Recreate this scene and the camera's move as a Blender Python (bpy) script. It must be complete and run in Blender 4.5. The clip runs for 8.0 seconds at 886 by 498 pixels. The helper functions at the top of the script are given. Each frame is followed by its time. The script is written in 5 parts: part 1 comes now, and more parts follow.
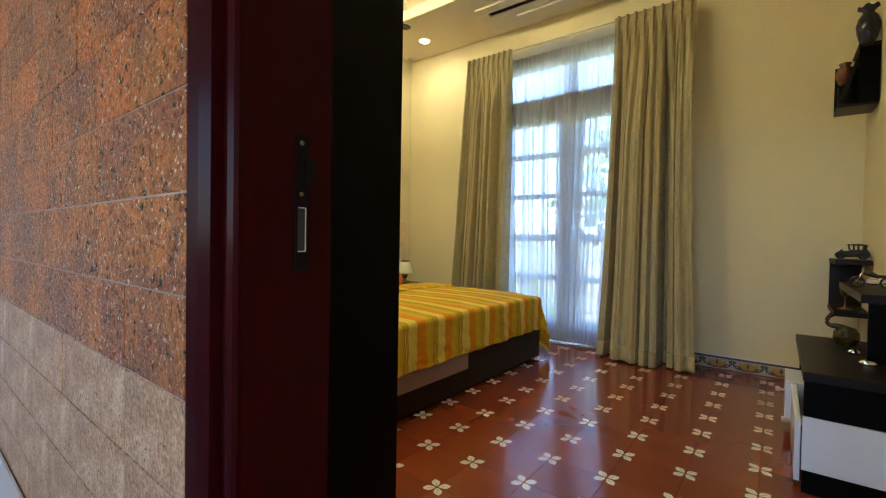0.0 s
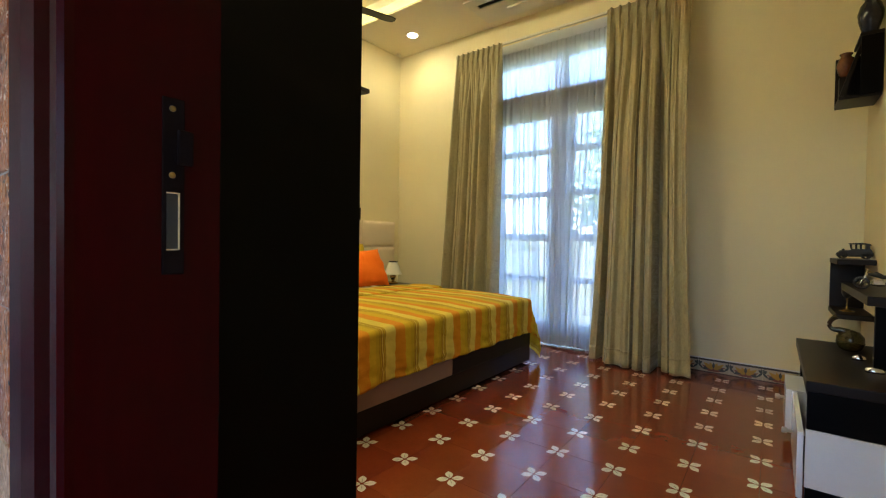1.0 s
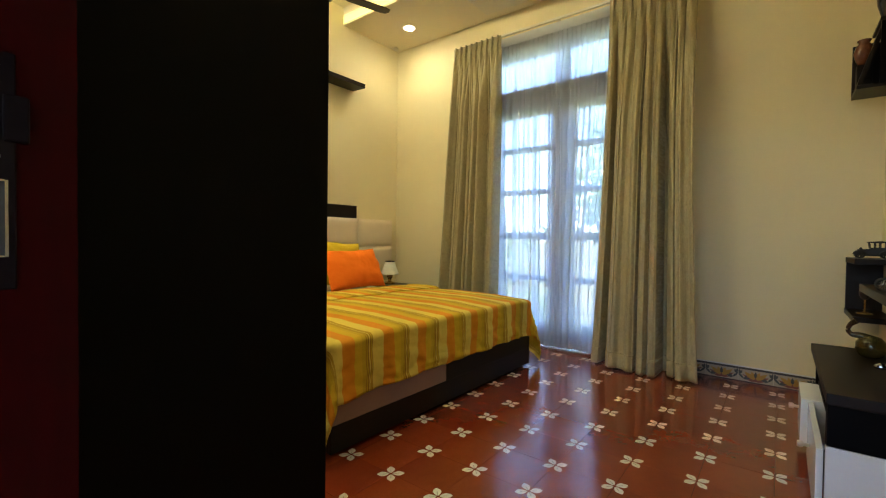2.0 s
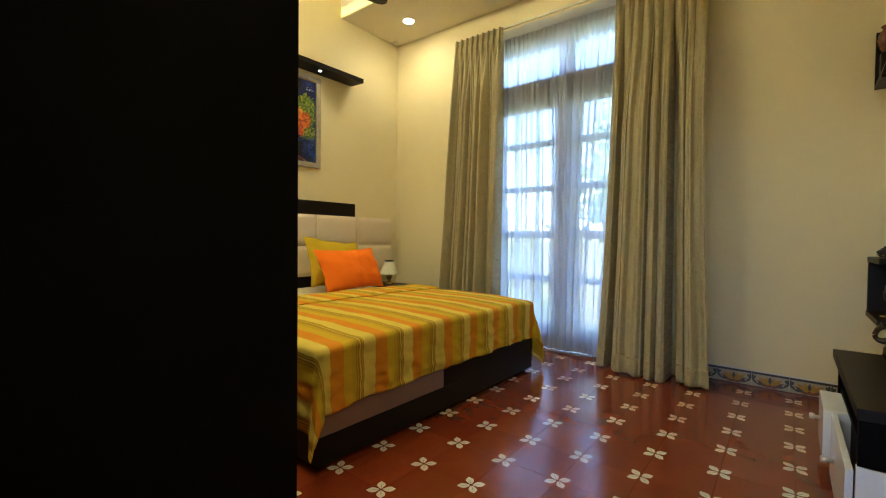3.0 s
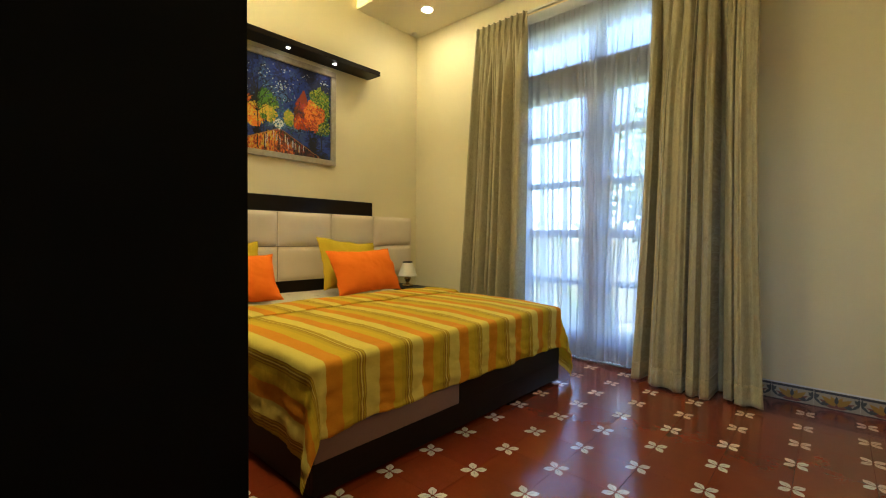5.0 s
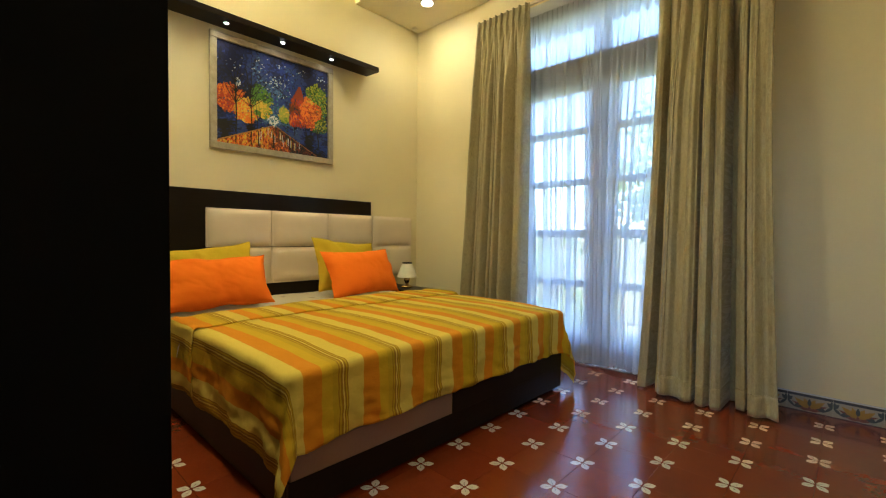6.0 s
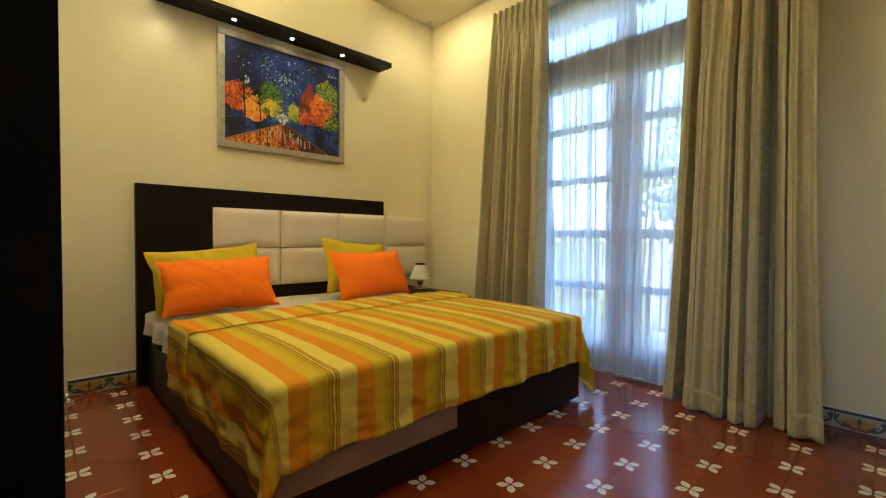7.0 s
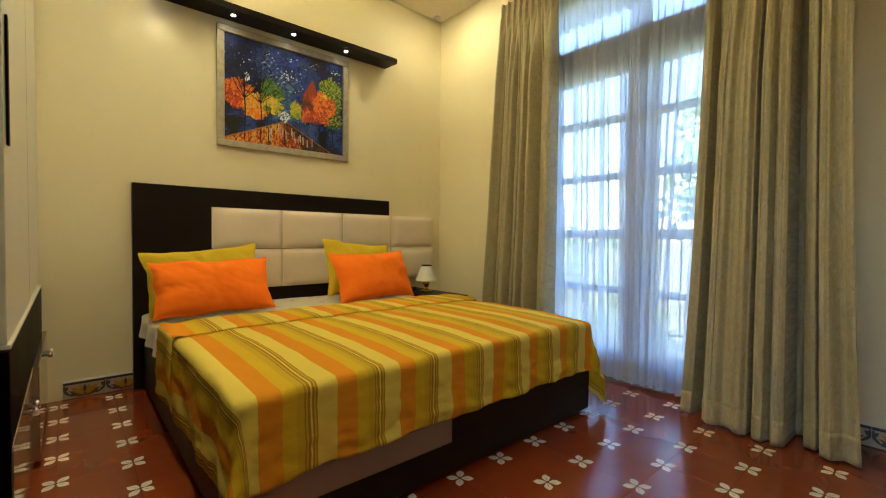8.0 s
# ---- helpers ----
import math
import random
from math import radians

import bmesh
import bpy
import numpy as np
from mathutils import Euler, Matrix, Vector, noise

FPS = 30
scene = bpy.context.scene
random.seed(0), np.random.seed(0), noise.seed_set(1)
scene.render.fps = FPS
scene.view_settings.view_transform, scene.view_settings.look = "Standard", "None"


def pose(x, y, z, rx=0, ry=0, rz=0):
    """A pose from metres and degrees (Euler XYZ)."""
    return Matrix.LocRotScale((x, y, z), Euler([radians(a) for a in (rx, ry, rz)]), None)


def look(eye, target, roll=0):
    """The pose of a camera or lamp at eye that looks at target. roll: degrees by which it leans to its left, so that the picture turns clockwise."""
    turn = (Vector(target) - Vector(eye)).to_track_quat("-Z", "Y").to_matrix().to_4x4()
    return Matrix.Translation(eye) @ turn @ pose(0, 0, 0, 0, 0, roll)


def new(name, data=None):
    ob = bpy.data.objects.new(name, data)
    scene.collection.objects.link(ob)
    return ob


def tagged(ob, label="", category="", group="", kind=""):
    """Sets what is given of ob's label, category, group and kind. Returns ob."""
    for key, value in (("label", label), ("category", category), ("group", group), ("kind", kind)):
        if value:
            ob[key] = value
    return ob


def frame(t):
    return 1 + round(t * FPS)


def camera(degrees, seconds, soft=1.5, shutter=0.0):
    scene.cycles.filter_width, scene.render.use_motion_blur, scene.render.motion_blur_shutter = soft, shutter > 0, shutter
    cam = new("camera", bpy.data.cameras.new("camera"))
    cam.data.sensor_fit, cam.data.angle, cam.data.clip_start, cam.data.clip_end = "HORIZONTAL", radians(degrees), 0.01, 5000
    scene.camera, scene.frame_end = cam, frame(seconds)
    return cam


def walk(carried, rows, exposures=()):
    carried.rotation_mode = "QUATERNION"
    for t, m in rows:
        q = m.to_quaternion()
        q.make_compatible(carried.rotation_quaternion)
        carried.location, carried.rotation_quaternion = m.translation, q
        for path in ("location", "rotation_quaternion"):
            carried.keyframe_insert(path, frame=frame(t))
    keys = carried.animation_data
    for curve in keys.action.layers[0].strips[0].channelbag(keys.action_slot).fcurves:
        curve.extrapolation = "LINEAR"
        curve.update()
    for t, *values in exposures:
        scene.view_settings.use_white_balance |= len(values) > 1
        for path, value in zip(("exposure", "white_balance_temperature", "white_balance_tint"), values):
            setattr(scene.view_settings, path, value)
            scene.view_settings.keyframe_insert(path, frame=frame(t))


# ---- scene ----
cam = camera(91.5, 8.0, soft=1.2)
PATH = [
    (0, (-0.012, -0.013, 0.971), (-1.239, 1.566, 0.932), 1.0),
    (0.5, (-0.012, 0.075, 0.968), (-1.229, 1.662, 0.931), 1.0),
    (1, (-0.025, 0.153, 0.966), (-1.243, 1.739, 0.93), 0.9),
    (1.5, (-0.038, 0.226, 0.968), (-1.266, 1.805, 0.929), 0.8),
    (3, (-0.092, 0.42, 0.973), (-1.344, 1.979, 0.924), 0.7),
    (3.5, (-0.122, 0.472, 0.975), (-1.4, 2.01, 0.925), 0.6),
    (4, (-0.146, 0.517, 0.982), (-1.45, 2.032, 0.927), 0.6),
    (4.5, (-0.173, 0.578, 0.977), (-1.506, 2.068, 0.923), 0.5),
    (6, (-0.216, 0.781, 0.982), (-1.592, 2.232, 0.928), 0.5),
    (6.5, (-0.234, 0.864, 0.986), (-1.648, 2.277, 0.93), 0.4),
    (7, (-0.257, 0.941, 0.986), (-1.708, 2.316, 0.931), 0.5),
    (7.5, (-0.278, 1.028, 0.979), (-1.759, 2.372, 0.929), 0.4),
    (8, (-0.284, 1.104, 0.985), (-1.791, 2.417, 0.933), 0.5),
]
walk(cam, [(t, look(eye, target, roll)) for t, eye, target, roll in PATH], exposures=[(0.0, 3.25, 5600, 10), (8.0, 3.25, 5600, 10)])

# ---- world and light ----
world = bpy.data.worlds.new("sky")
scene.world = world
world.use_nodes = True
wn = world.node_tree
sky = wn.nodes.new("ShaderNodeTexSky")
sky.sky_type, sky.sun_disc, sky.sun_elevation, sky.sun_rotation = "NISHITA", False, radians(59), radians(101.3)
wn.links.new(sky.outputs[0], wn.nodes["Background"].inputs[0])
wn.nodes["Background"].inputs[1].default_value = 0.13
sun_data = bpy.data.lights.new("sun", "SUN")
sun_data.energy, sun_data.angle, sun_data.color = 5.0, radians(0.6), (1.0, 0.95, 0.88)
sun = new("sun", sun_data)
sun.matrix_world = look((10, -2, 17), (0, 0, 0))


def lamp(kind, name, m, energy, color, size=0.1, size_y=None, spot=120):
    d = bpy.data.lights.new(name, kind)
    d.energy, d.color = energy, color
    if kind == "AREA":
        d.shape, d.size = ("RECTANGLE", size) if size_y else ("DISK", size)
        if size_y:
            d.size_y = size_y
    elif kind == "SPOT":
        d.spot_size, d.spot_blend, d.shadow_soft_size = radians(spot), 1.0, size
    else:
        d.shadow_soft_size = size
    ob = new(name, d)
    ob.matrix_world = m
    return ob


DOWN = ((-3.165, 3.645), (-3.165, 1.28), (-1.95, 1.28), (-0.74, 1.28))     # recessed downlights in the ceiling border; the last three are unseen, added fill
BEAMS = ((3.4, 172), (2.2, 125), (9.0, 165), (8.0, 150))                    # watts and spread of each
for (x, y), (watts, spread) in zip(DOWN, BEAMS):
    lamp("SPOT", "downlight_beam", pose(x, y, 3.165), watts, (1.0, 0.82, 0.44), 0.05, spot=spread)


# ---- material helpers ----
class Mat:
    def __init__(self, name, base=(0.5, 0.5, 0.5), rough=0.5, metal=0.0):
        self.m = bpy.data.materials.new(name)
        self.m.use_nodes = True
        self.t = self.m.node_tree
        self.p = self.t.nodes["Principled BSDF"]
        self.set("Base Color", (*base, 1)).set("Roughness", rough).set("Metallic", metal)

    def set(self, key, v):
        if hasattr(v, "links"):
            self.t.links.new(v, self.p.inputs[key])
        else:
            self.p.inputs[key].default_value = v
        return self

    def node(self, kind, **k):
        n = self.t.nodes.new(kind)
        for key, v in k.items():
            n.inputs[key.replace("_", " ")].default_value = v
        return n

    def link(self, a, b):
        self.t.links.new(a, b)

    def coord(self, which="Object"):
        return self.node("ShaderNodeTexCoord").outputs[which]

    def stretch(self, vec, s=(1, 1, 1)):
        n = self.node("ShaderNodeMapping")
        self.link(vec, n.inputs["Vector"])
        n.inputs["Scale"].default_value = s
        return n.outputs[0]

    def noise(self, scale, detail=4, rough=0.6, vec=None, distort=0.0):
        n = self.node("ShaderNodeTexNoise", Scale=scale, Detail=detail, Roughness=rough, Distortion=distort)
        self.link(vec or self.coord(), n.inputs["Vector"])
        return n.outputs["Fac"]

    def voronoi(self, scale, vec=None, feature="F1"):
        n = self.node("ShaderNodeTexVoronoi", Scale=scale)
        n.feature = feature
        self.link(vec or self.coord(), n.inputs["Vector"])
        return n.outputs["Distance"]

    def math(self, op, a, b=0.0, c=0.0):
        n = self.node("ShaderNodeMath")
        n.operation = op
        for i, v in enumerate((a, b, c)):
            if hasattr(v, "links"):
                self.link(v, n.inputs[i])
            else:
                n.inputs[i].default_value = v
        return n.outputs[0]

    def ramp(self, fac, stops, mode="LINEAR"):
        n = self.node("ShaderNodeValToRGB")
        n.color_ramp.interpolation = mode
        e = n.color_ramp.elements
        while len(e) < len(stops):
            e.new(0.5)
        for el, (pos, c) in zip(e, stops):
            el.position, el.color = pos, (*c, 1) if hasattr(c, "__len__") else (c, c, c, 1)
        self.link(fac, n.inputs[0])
        return n.outputs[0]

    def mix(self, fac, a, b, blend="MIX"):
        n = self.node("ShaderNodeMix")
        n.data_type, n.blend_type = "RGBA", blend
        for i, v in ((0, fac), (6, a), (7, b)):
            if hasattr(v, "links"):
                self.link(v, n.inputs[i])
            else:
                n.inputs[i].default_value = v if i == 0 else (*v, 1)
        return n.outputs[2]

    def bump(self, height, strength=0.3, dist=0.01):
        n = self.node("ShaderNodeBump", Strength=strength, Distance=dist)
        self.link(height, n.inputs["Height"])
        return self.set("Normal", n.outputs[0])

    def rand(self):
        return self.node("ShaderNodeObjectInfo").outputs["Random"]


def mottled(name, a, b, scale=6, rough=0.5, fine=60, bump=0.1, dist=0.002, rvar=0.1, metal=0.0, stretch=(1, 1, 1)):
    m = Mat(name, a, rough, metal)
    v = m.stretch(m.coord(), stretch)
    n1, n2 = m.noise(scale, 5, 0.6, v), m.noise(fine, 3, 0.6, v)
    f = m.math("ADD", m.math("MULTIPLY", n1, 0.65), m.math("MULTIPLY", n2, 0.35))
    m.set("Base Color", m.ramp(f, [(0.3, a), (0.7, b)]))
    m.set("Roughness", m.math("ADD", rough - rvar / 2, m.math("MULTIPLY", n1, rvar)))
    return m.bump(n2, bump, dist)


def glow(name, color, strength):
    m = Mat(name, color, 0.6)
    m.set("Emission Color", (*color, 1)).set("Emission Strength", strength)
    return m


# ---- materials ----
WALL = mottled("cream_wall_paint", (0.72, 0.635, 0.385), (0.77, 0.685, 0.43), 1.3, 0.62, 160, 0.06, 0.001)
CEIL = mottled("ceiling_paint", (0.76, 0.70, 0.55), (0.8, 0.74, 0.59), 1.1, 0.7, 120, 0.04, 0.001)
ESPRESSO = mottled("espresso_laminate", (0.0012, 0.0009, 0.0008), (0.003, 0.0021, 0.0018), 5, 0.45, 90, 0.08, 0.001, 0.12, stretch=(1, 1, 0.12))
BEDWOOD = mottled("wenge_laminate", (0.006, 0.0034, 0.0026), (0.014, 0.008, 0.0055), 5, 0.4, 90, 0.08, 0.001, 0.12, stretch=(1, 0.12, 1))
MAROON = mottled("maroon_lacquer", (0.020, 0.0008, 0.0011), (0.034, 0.0014, 0.0018), 4, 0.22, 50, 0.08, 0.001, 0.1, stretch=(1, 1, 0.1))
ESPRESSO.set("Specular IOR Level", 0.06)
BEDWOOD.set("Specular IOR Level", 0.18)
MAROON.set("Specular IOR Level", 0.06)
WHITEGLOSS = mottled("white_gloss_laminate", (0.72, 0.73, 0.76), (0.78, 0.79, 0.81), 2, 0.14, 80, 0.02, 0.0005, 0.05)
IVORY = mottled("ivory_laminate", (0.62, 0.60, 0.50), (0.68, 0.66, 0.56), 2, 0.3, 80, 0.03, 0.0005, 0.08, stretch=(1, 1, 0.2))
LOWDOOR = mottled("polished_taupe_laminate", (0.30, 0.23, 0.17), (0.35, 0.27, 0.20), 2, 0.08, 80, 0.01, 0.0005, 0.03)
LOWDOOR.set("Metallic", 0.75).set("Roughness", 0.06)
MAUVE = mottled("mauve_laminate", (0.21, 0.120, 0.082), (0.25, 0.150, 0.105), 3, 0.42, 90, 0.05, 0.0005)
LEATHER = mottled("cream_leatherette", (0.70, 0.59, 0.44), (0.76, 0.65, 0.49), 4, 0.42, 240, 0.22, 0.001)
STEEL = mottled("brushed_steel", (0.55, 0.53, 0.50), (0.66, 0.64, 0.6), 8, 0.28, 200, 0.1, 0.0005, 0.1, 1.0)
BRASS = mottled("brass", (0.55, 0.40, 0.14), (0.68, 0.50, 0.2), 10, 0.25, 100, 0.1, 0.0005, 0.1, 1.0)
DARKMETAL = mottled("dark_cast_metal", (0.012, 0.011, 0.010), (0.03, 0.026, 0.022), 30, 0.45, 160, 0.3, 0.001, 0.2)
DULLPLATE = mottled("dull_plate_steel", (0.006, 0.0035, 0.0035), (0.011, 0.007, 0.007), 20, 0.6, 150, 0.2, 0.0005, 0.2, 0.0)
DULLPLATE.set("Specular IOR Level", 0.04)
OLDBRASS = mottled("old_brass", (0.30, 0.21, 0.06), (0.42, 0.30, 0.10), 20, 0.3, 100, 0.1, 0.0005, 0.15, 1.0)
BLACKIRON = mottled("black_cast_iron", (0.006, 0.005, 0.005), (0.012, 0.010, 0.009), 30, 0.5, 120, 0.2, 0.0005, 0.15, 0.0)
CHROME = Mat("chrome", (0.75, 0.75, 0.78), 0.12, 1.0)
PLASTIC = mottled("white_plastic", (0.70, 0.66, 0.56), (0.75, 0.71, 0.61), 5, 0.4, 100, 0.02, 0.0005)
BLACKSLOT = Mat("dark_slot", (0.02, 0.02, 0.02), 0.6)
FRAMEWOOD = mottled("dark_window_wood", (0.055, 0.036, 0.024), (0.095, 0.062, 0.042), 6, 0.4, 120, 0.12, 0.001, 0.15, stretch=(1, 1, 0.2))
SILVERWOOD = mottled("antique_silver_frame", (0.32, 0.27, 0.18), (0.52, 0.46, 0.34), 26, 0.38, 180, 0.4, 0.002, 0.2, 0.35)
PLASTER = mottled("grey_render", (0.55, 0.53, 0.50), (0.66, 0.64, 0.6), 2, 0.85, 90, 0.3, 0.003)
MARBLE = mottled("white_marble", (0.74, 0.74, 0.74), (0.82, 0.82, 0.82), 3, 0.25, 40, 0.02, 0.001)
PALESTONE = mottled("pale_grey_stone", (0.30, 0.30, 0.30), (0.38, 0.38, 0.38), 3, 0.6, 40, 0.1, 0.001)
GROUT = mottled("pale_mortar", (0.30, 0.22, 0.19), (0.52, 0.42, 0.37), 20, 0.9, 200, 0.4, 0.002)
FLOORGROUT = mottled("red_floor_grout", (0.10, 0.03, 0.018), (0.15, 0.05, 0.03), 20, 0.8, 200, 0.3, 0.001)
IRON = mottled("black_iron", (0.02, 0.02, 0.02), (0.04, 0.04, 0.04), 15, 0.5, 120, 0.2, 0.001)
CERAMIC_BLACK = mottled("black_glazed_ceramic", (0.010, 0.010, 0.016), (0.03, 0.028, 0.045), 12, 0.15, 60, 0.1, 0.001)
CERAMIC_BROWN = mottled("brown_glazed_ceramic", (0.08, 0.028, 0.012), (0.2, 0.07, 0.03), 16, 0.2, 60, 0.2, 0.001)
TRUNK = mottled("bark", (0.05, 0.036, 0.025), (0.11, 0.08, 0.055), 10, 0.9, 60, 0.8, 0.01)
GROUND = mottled("garden_earth", (0.07, 0.075, 0.035), (0.14, 0.13, 0.07), 0.6, 0.95, 8, 0.5, 0.02)

AMBERGLASS = Mat("amber_green_glass", (0.10, 0.075, 0.012), 0.08)
AMBERGLASS.set("Base Color", AMBERGLASS.ramp(AMBERGLASS.noise(9), [(0.35, (0.10, 0.035, 0.006)), (0.65, (0.05, 0.06, 0.012))]))
AMBERGLASS.set("Transmission Weight", 0.35)

GLASS = Mat("window_glass", (0.95, 0.97, 1.0), 0.02)
GLASS.set("Transmission Weight", 1.0).set("IOR", 1.08)

SHADE = mottled("cream_lamp_shade", (0.74, 0.68, 0.54), (0.8, 0.74, 0.6), 8, 0.8, 300, 0.2, 0.0005)
SHADE.set("Subsurface Weight", 0.1)


def cloth(name, a, b, weave=900, rough=0.85, sheen=0.25, bump=0.25):
    m = Mat(name, a, rough)
    n1, n2 = m.noise(5, 4), m.noise(weave, 2)
    m.set("Base Color", m.ramp(m.math("ADD", m.math("MULTIPLY", n1, 0.6), m.math("MULTIPLY", n2, 0.4)), [(0.3, a), (0.7, b)]))
    m.set("Sheen Weight", sheen).set("Specular IOR Level", 0.1)
    m.bump(m.math("ADD", n2, m.math("MULTIPLY", n1, 1.5)), bump, 0.003)
    return m


ORANGE = cloth("orange_cotton", (0.93, 0.19, 0.001), (0.97, 0.22, 0.002), sheen=0.0, bump=0.1)
MUSTARD = cloth("mustard_cotton", (0.54, 0.385, 0.010), (0.63, 0.45, 0.016), sheen=0.0)

SHEET = cloth("floral_bed_sheet", (0.62, 0.55, 0.43), (0.70, 0.63, 0.5))
_v = SHEET.voronoi(9)
_b = SHEET.math("LESS_THAN", SHEET.math("ADD", _v, SHEET.math("MULTIPLY", SHEET.noise(40), 0.25)), 0.33)
SHEET.set("Base Color", SHEET.mix(SHEET.math("MULTIPLY", _b, 0.75), (0.60, 0.53, 0.38), (0.30, 0.20, 0.12)))

# woven blanket: stripes run along the bed, period 0.25 m across
BLANKET = Mat("striped_woven_blanket", (0.6, 0.4, 0.05), 0.8)
_uv = BLANKET.node("ShaderNodeSeparateXYZ")
BLANKET.link(BLANKET.coord("UV"), _uv.inputs[0])
_wob = BLANKET.math("MULTIPLY", BLANKET.math("SUBTRACT", BLANKET.noise(14), 0.5), 0.006)
_s = BLANKET.math("FRACT", BLANKET.math("DIVIDE", BLANKET.math("ADD", _uv.outputs[0], _wob), 0.252))
PALE, OCHRE, MUST, OLIVE, TANG = (0.74, 0.57, 0.09), (0.64, 0.42, 0.012), (0.56, 0.38, 0.014), (0.36, 0.21, 0.014), (0.69, 0.27, 0.006)
_c = BLANKET.ramp(_s, [(0.0, TANG), (0.28, OCHRE), (0.46, MUST), (0.555, OLIVE), (0.575, MUST), (0.60, OLIVE), (0.635, PALE), (0.66, OLIVE), (0.685, MUST), (0.71, OLIVE), (0.73, PALE), (0.985, PALE)], "CONSTANT")
_f = BLANKET.noise(700, 2, 0.7, BLANKET.coord("UV"))
_slub = BLANKET.noise(60, 3, 0.7, BLANKET.stretch(BLANKET.coord("UV"), (0.15, 6, 1)))
_c = BLANKET.mix(0.28, _c, BLANKET.ramp(BLANKET.math("ADD", BLANKET.math("MULTIPLY", _f, 0.5), BLANKET.math("MULTIPLY", _slub, 0.5)), [(0.3, (0.35, 0.3, 0.2)), (0.7, (1, 1, 0.95))]), "MULTIPLY")
BLANKET.set("Base Color", _c).set("Specular IOR Level", 0.06)
_crk = BLANKET.noise(17, 4, 0.6, BLANKET.stretch(BLANKET.coord("UV"), (1, 1.6, 1)), 0.8)
BLANKET.bump(BLANKET.math("ADD", BLANKET.math("MULTIPLY", BLANKET.math("ADD", _f, _slub), 0.15), _crk), 0.4, 0.012)

# curtain: satin with woven vertical figure
CURTAIN = Mat("grey_gold_satin_curtain", (0.28, 0.25, 0.16), 0.5)
_cv = CURTAIN.stretch(CURTAIN.coord("UV"), (1, 0.7, 1))
_fig = CURTAIN.noise(30, 4, 0.65, _cv, 2.2)
_big = CURTAIN.noise(5, 3, 0.5, _cv)
_thr = CURTAIN.noise(420, 2, 0.6, CURTAIN.stretch(CURTAIN.coord("UV"), (1, 0.06, 1)))
_mask = CURTAIN.ramp(_fig, [(0.49, 0.0), (0.55, 1.0)])
_cc = CURTAIN.mix(_mask, CURTAIN.ramp(_thr, [(0.3, (0.34, 0.29, 0.15)), (0.7, (0.385, 0.33, 0.17))]), (0.43, 0.37, 0.195))
_dk = CURTAIN.ramp(CURTAIN.noise(22, 3, 0.55, _cv, 1.2), [(0.56, 0.0), (0.66, 0.5)])
_cc = CURTAIN.mix(_dk, _cc, (0.22, 0.18, 0.075))
CURTAIN.set("Base Color", CURTAIN.mix(CURTAIN.math("MULTIPLY", _big, 0.5), _cc, (0.27, 0.225, 0.11)))
CURTAIN.set("Roughness", CURTAIN.math("ADD", 0.52, CURTAIN.math("MULTIPLY", _mask, -0.2)))
CURTAIN.set("Sheen Weight", 0.15)
CURTAIN.bump(CURTAIN.math("ADD", CURTAIN.math("MULTIPLY", _thr, 0.5), CURTAIN.math("MULTIPLY", _fig, 2)), 0.25, 0.002)

# sheer voile
SHEER = Mat("white_voile", (0.85, 0.88, 0.95), 0.9)
_tr = SHEER.node("ShaderNodeBsdfTransparent")
_tl = SHEER.node("ShaderNodeBsdfTranslucent", Color=(0.88, 0.92, 1.0, 1))
_mx1, _mx2 = SHEER.node("ShaderNodeMixShader"), SHEER.node("ShaderNodeMixShader")
_mx1.inputs[0].default_value = 0.88
SHEER.link(SHEER.p.outputs[0], _mx1.inputs[1])
SHEER.link(_tl.outputs[0], _mx1.inputs[2])
_th = SHEER.noise(600, 1, 0.5, SHEER.coord("UV"))
SHEER.link(SHEER.ramp(_th, [(0.3, 0.64), (0.7, 0.78)]), _mx2.inputs[0])
SHEER.link(_tr.outputs[0], _mx2.inputs[1])
SHEER.link(_mx1.outputs[0], _mx2.inputs[2])
SHEER.link(_mx2.outputs[0], SHEER.t.nodes["Material Output"].inputs[0])

# red cement tile with a white petal in each corner
TILE_S = 0.25
TILE = Mat("red_cement_tile", (0.22, 0.03, 0.012), 0.16)
_o = TILE.node("ShaderNodeSeparateXYZ")
TILE.link(TILE.coord(), _o.inputs[0])
_a = TILE.math("SUBTRACT", TILE_S / 2, TILE.math("ABSOLUTE", _o.outputs[0]))
_b = TILE.math("SUBTRACT", TILE_S / 2, TILE.math("ABSOLUTE", _o.outputs[1]))
_u = TILE.math("DIVIDE", TILE.math("ADD", _a, _b), 1.41421 * 0.057)
_w = TILE.math("ABSOLUTE", TILE.math("DIVIDE", TILE.math("SUBTRACT", _a, _b), 1.41421))
_uc = TILE.math("MINIMUM", TILE.math("MAXIMUM", _u, 0.0), 1.0)
_half = TILE.math("MULTIPLY", TILE.math("SINE", TILE.math("MULTIPLY", TILE.math("POWER", _uc, 1.25), math.pi)), 0.0165)
_pet = TILE.math("MULTIPLY", TILE.math("LESS_THAN", _w, _half), TILE.math("GREATER_THAN", _u, 0.12))
_vein = TILE.math("MULTIPLY", TILE.math("LESS_THAN", _w, 0.0011), TILE.math("LESS_THAN", _u, 0.6))
_wv = TILE.node("ShaderNodeVectorMath")
_wv.operation = "ADD"
TILE.link(TILE.coord(), _wv.inputs[0])
_rv = TILE.node("ShaderNodeCombineXYZ")
TILE.link(TILE.math("MULTIPLY", TILE.rand(), 40.0), _rv.inputs[0])
TILE.link(_rv.outputs[0], _wv.inputs[1])
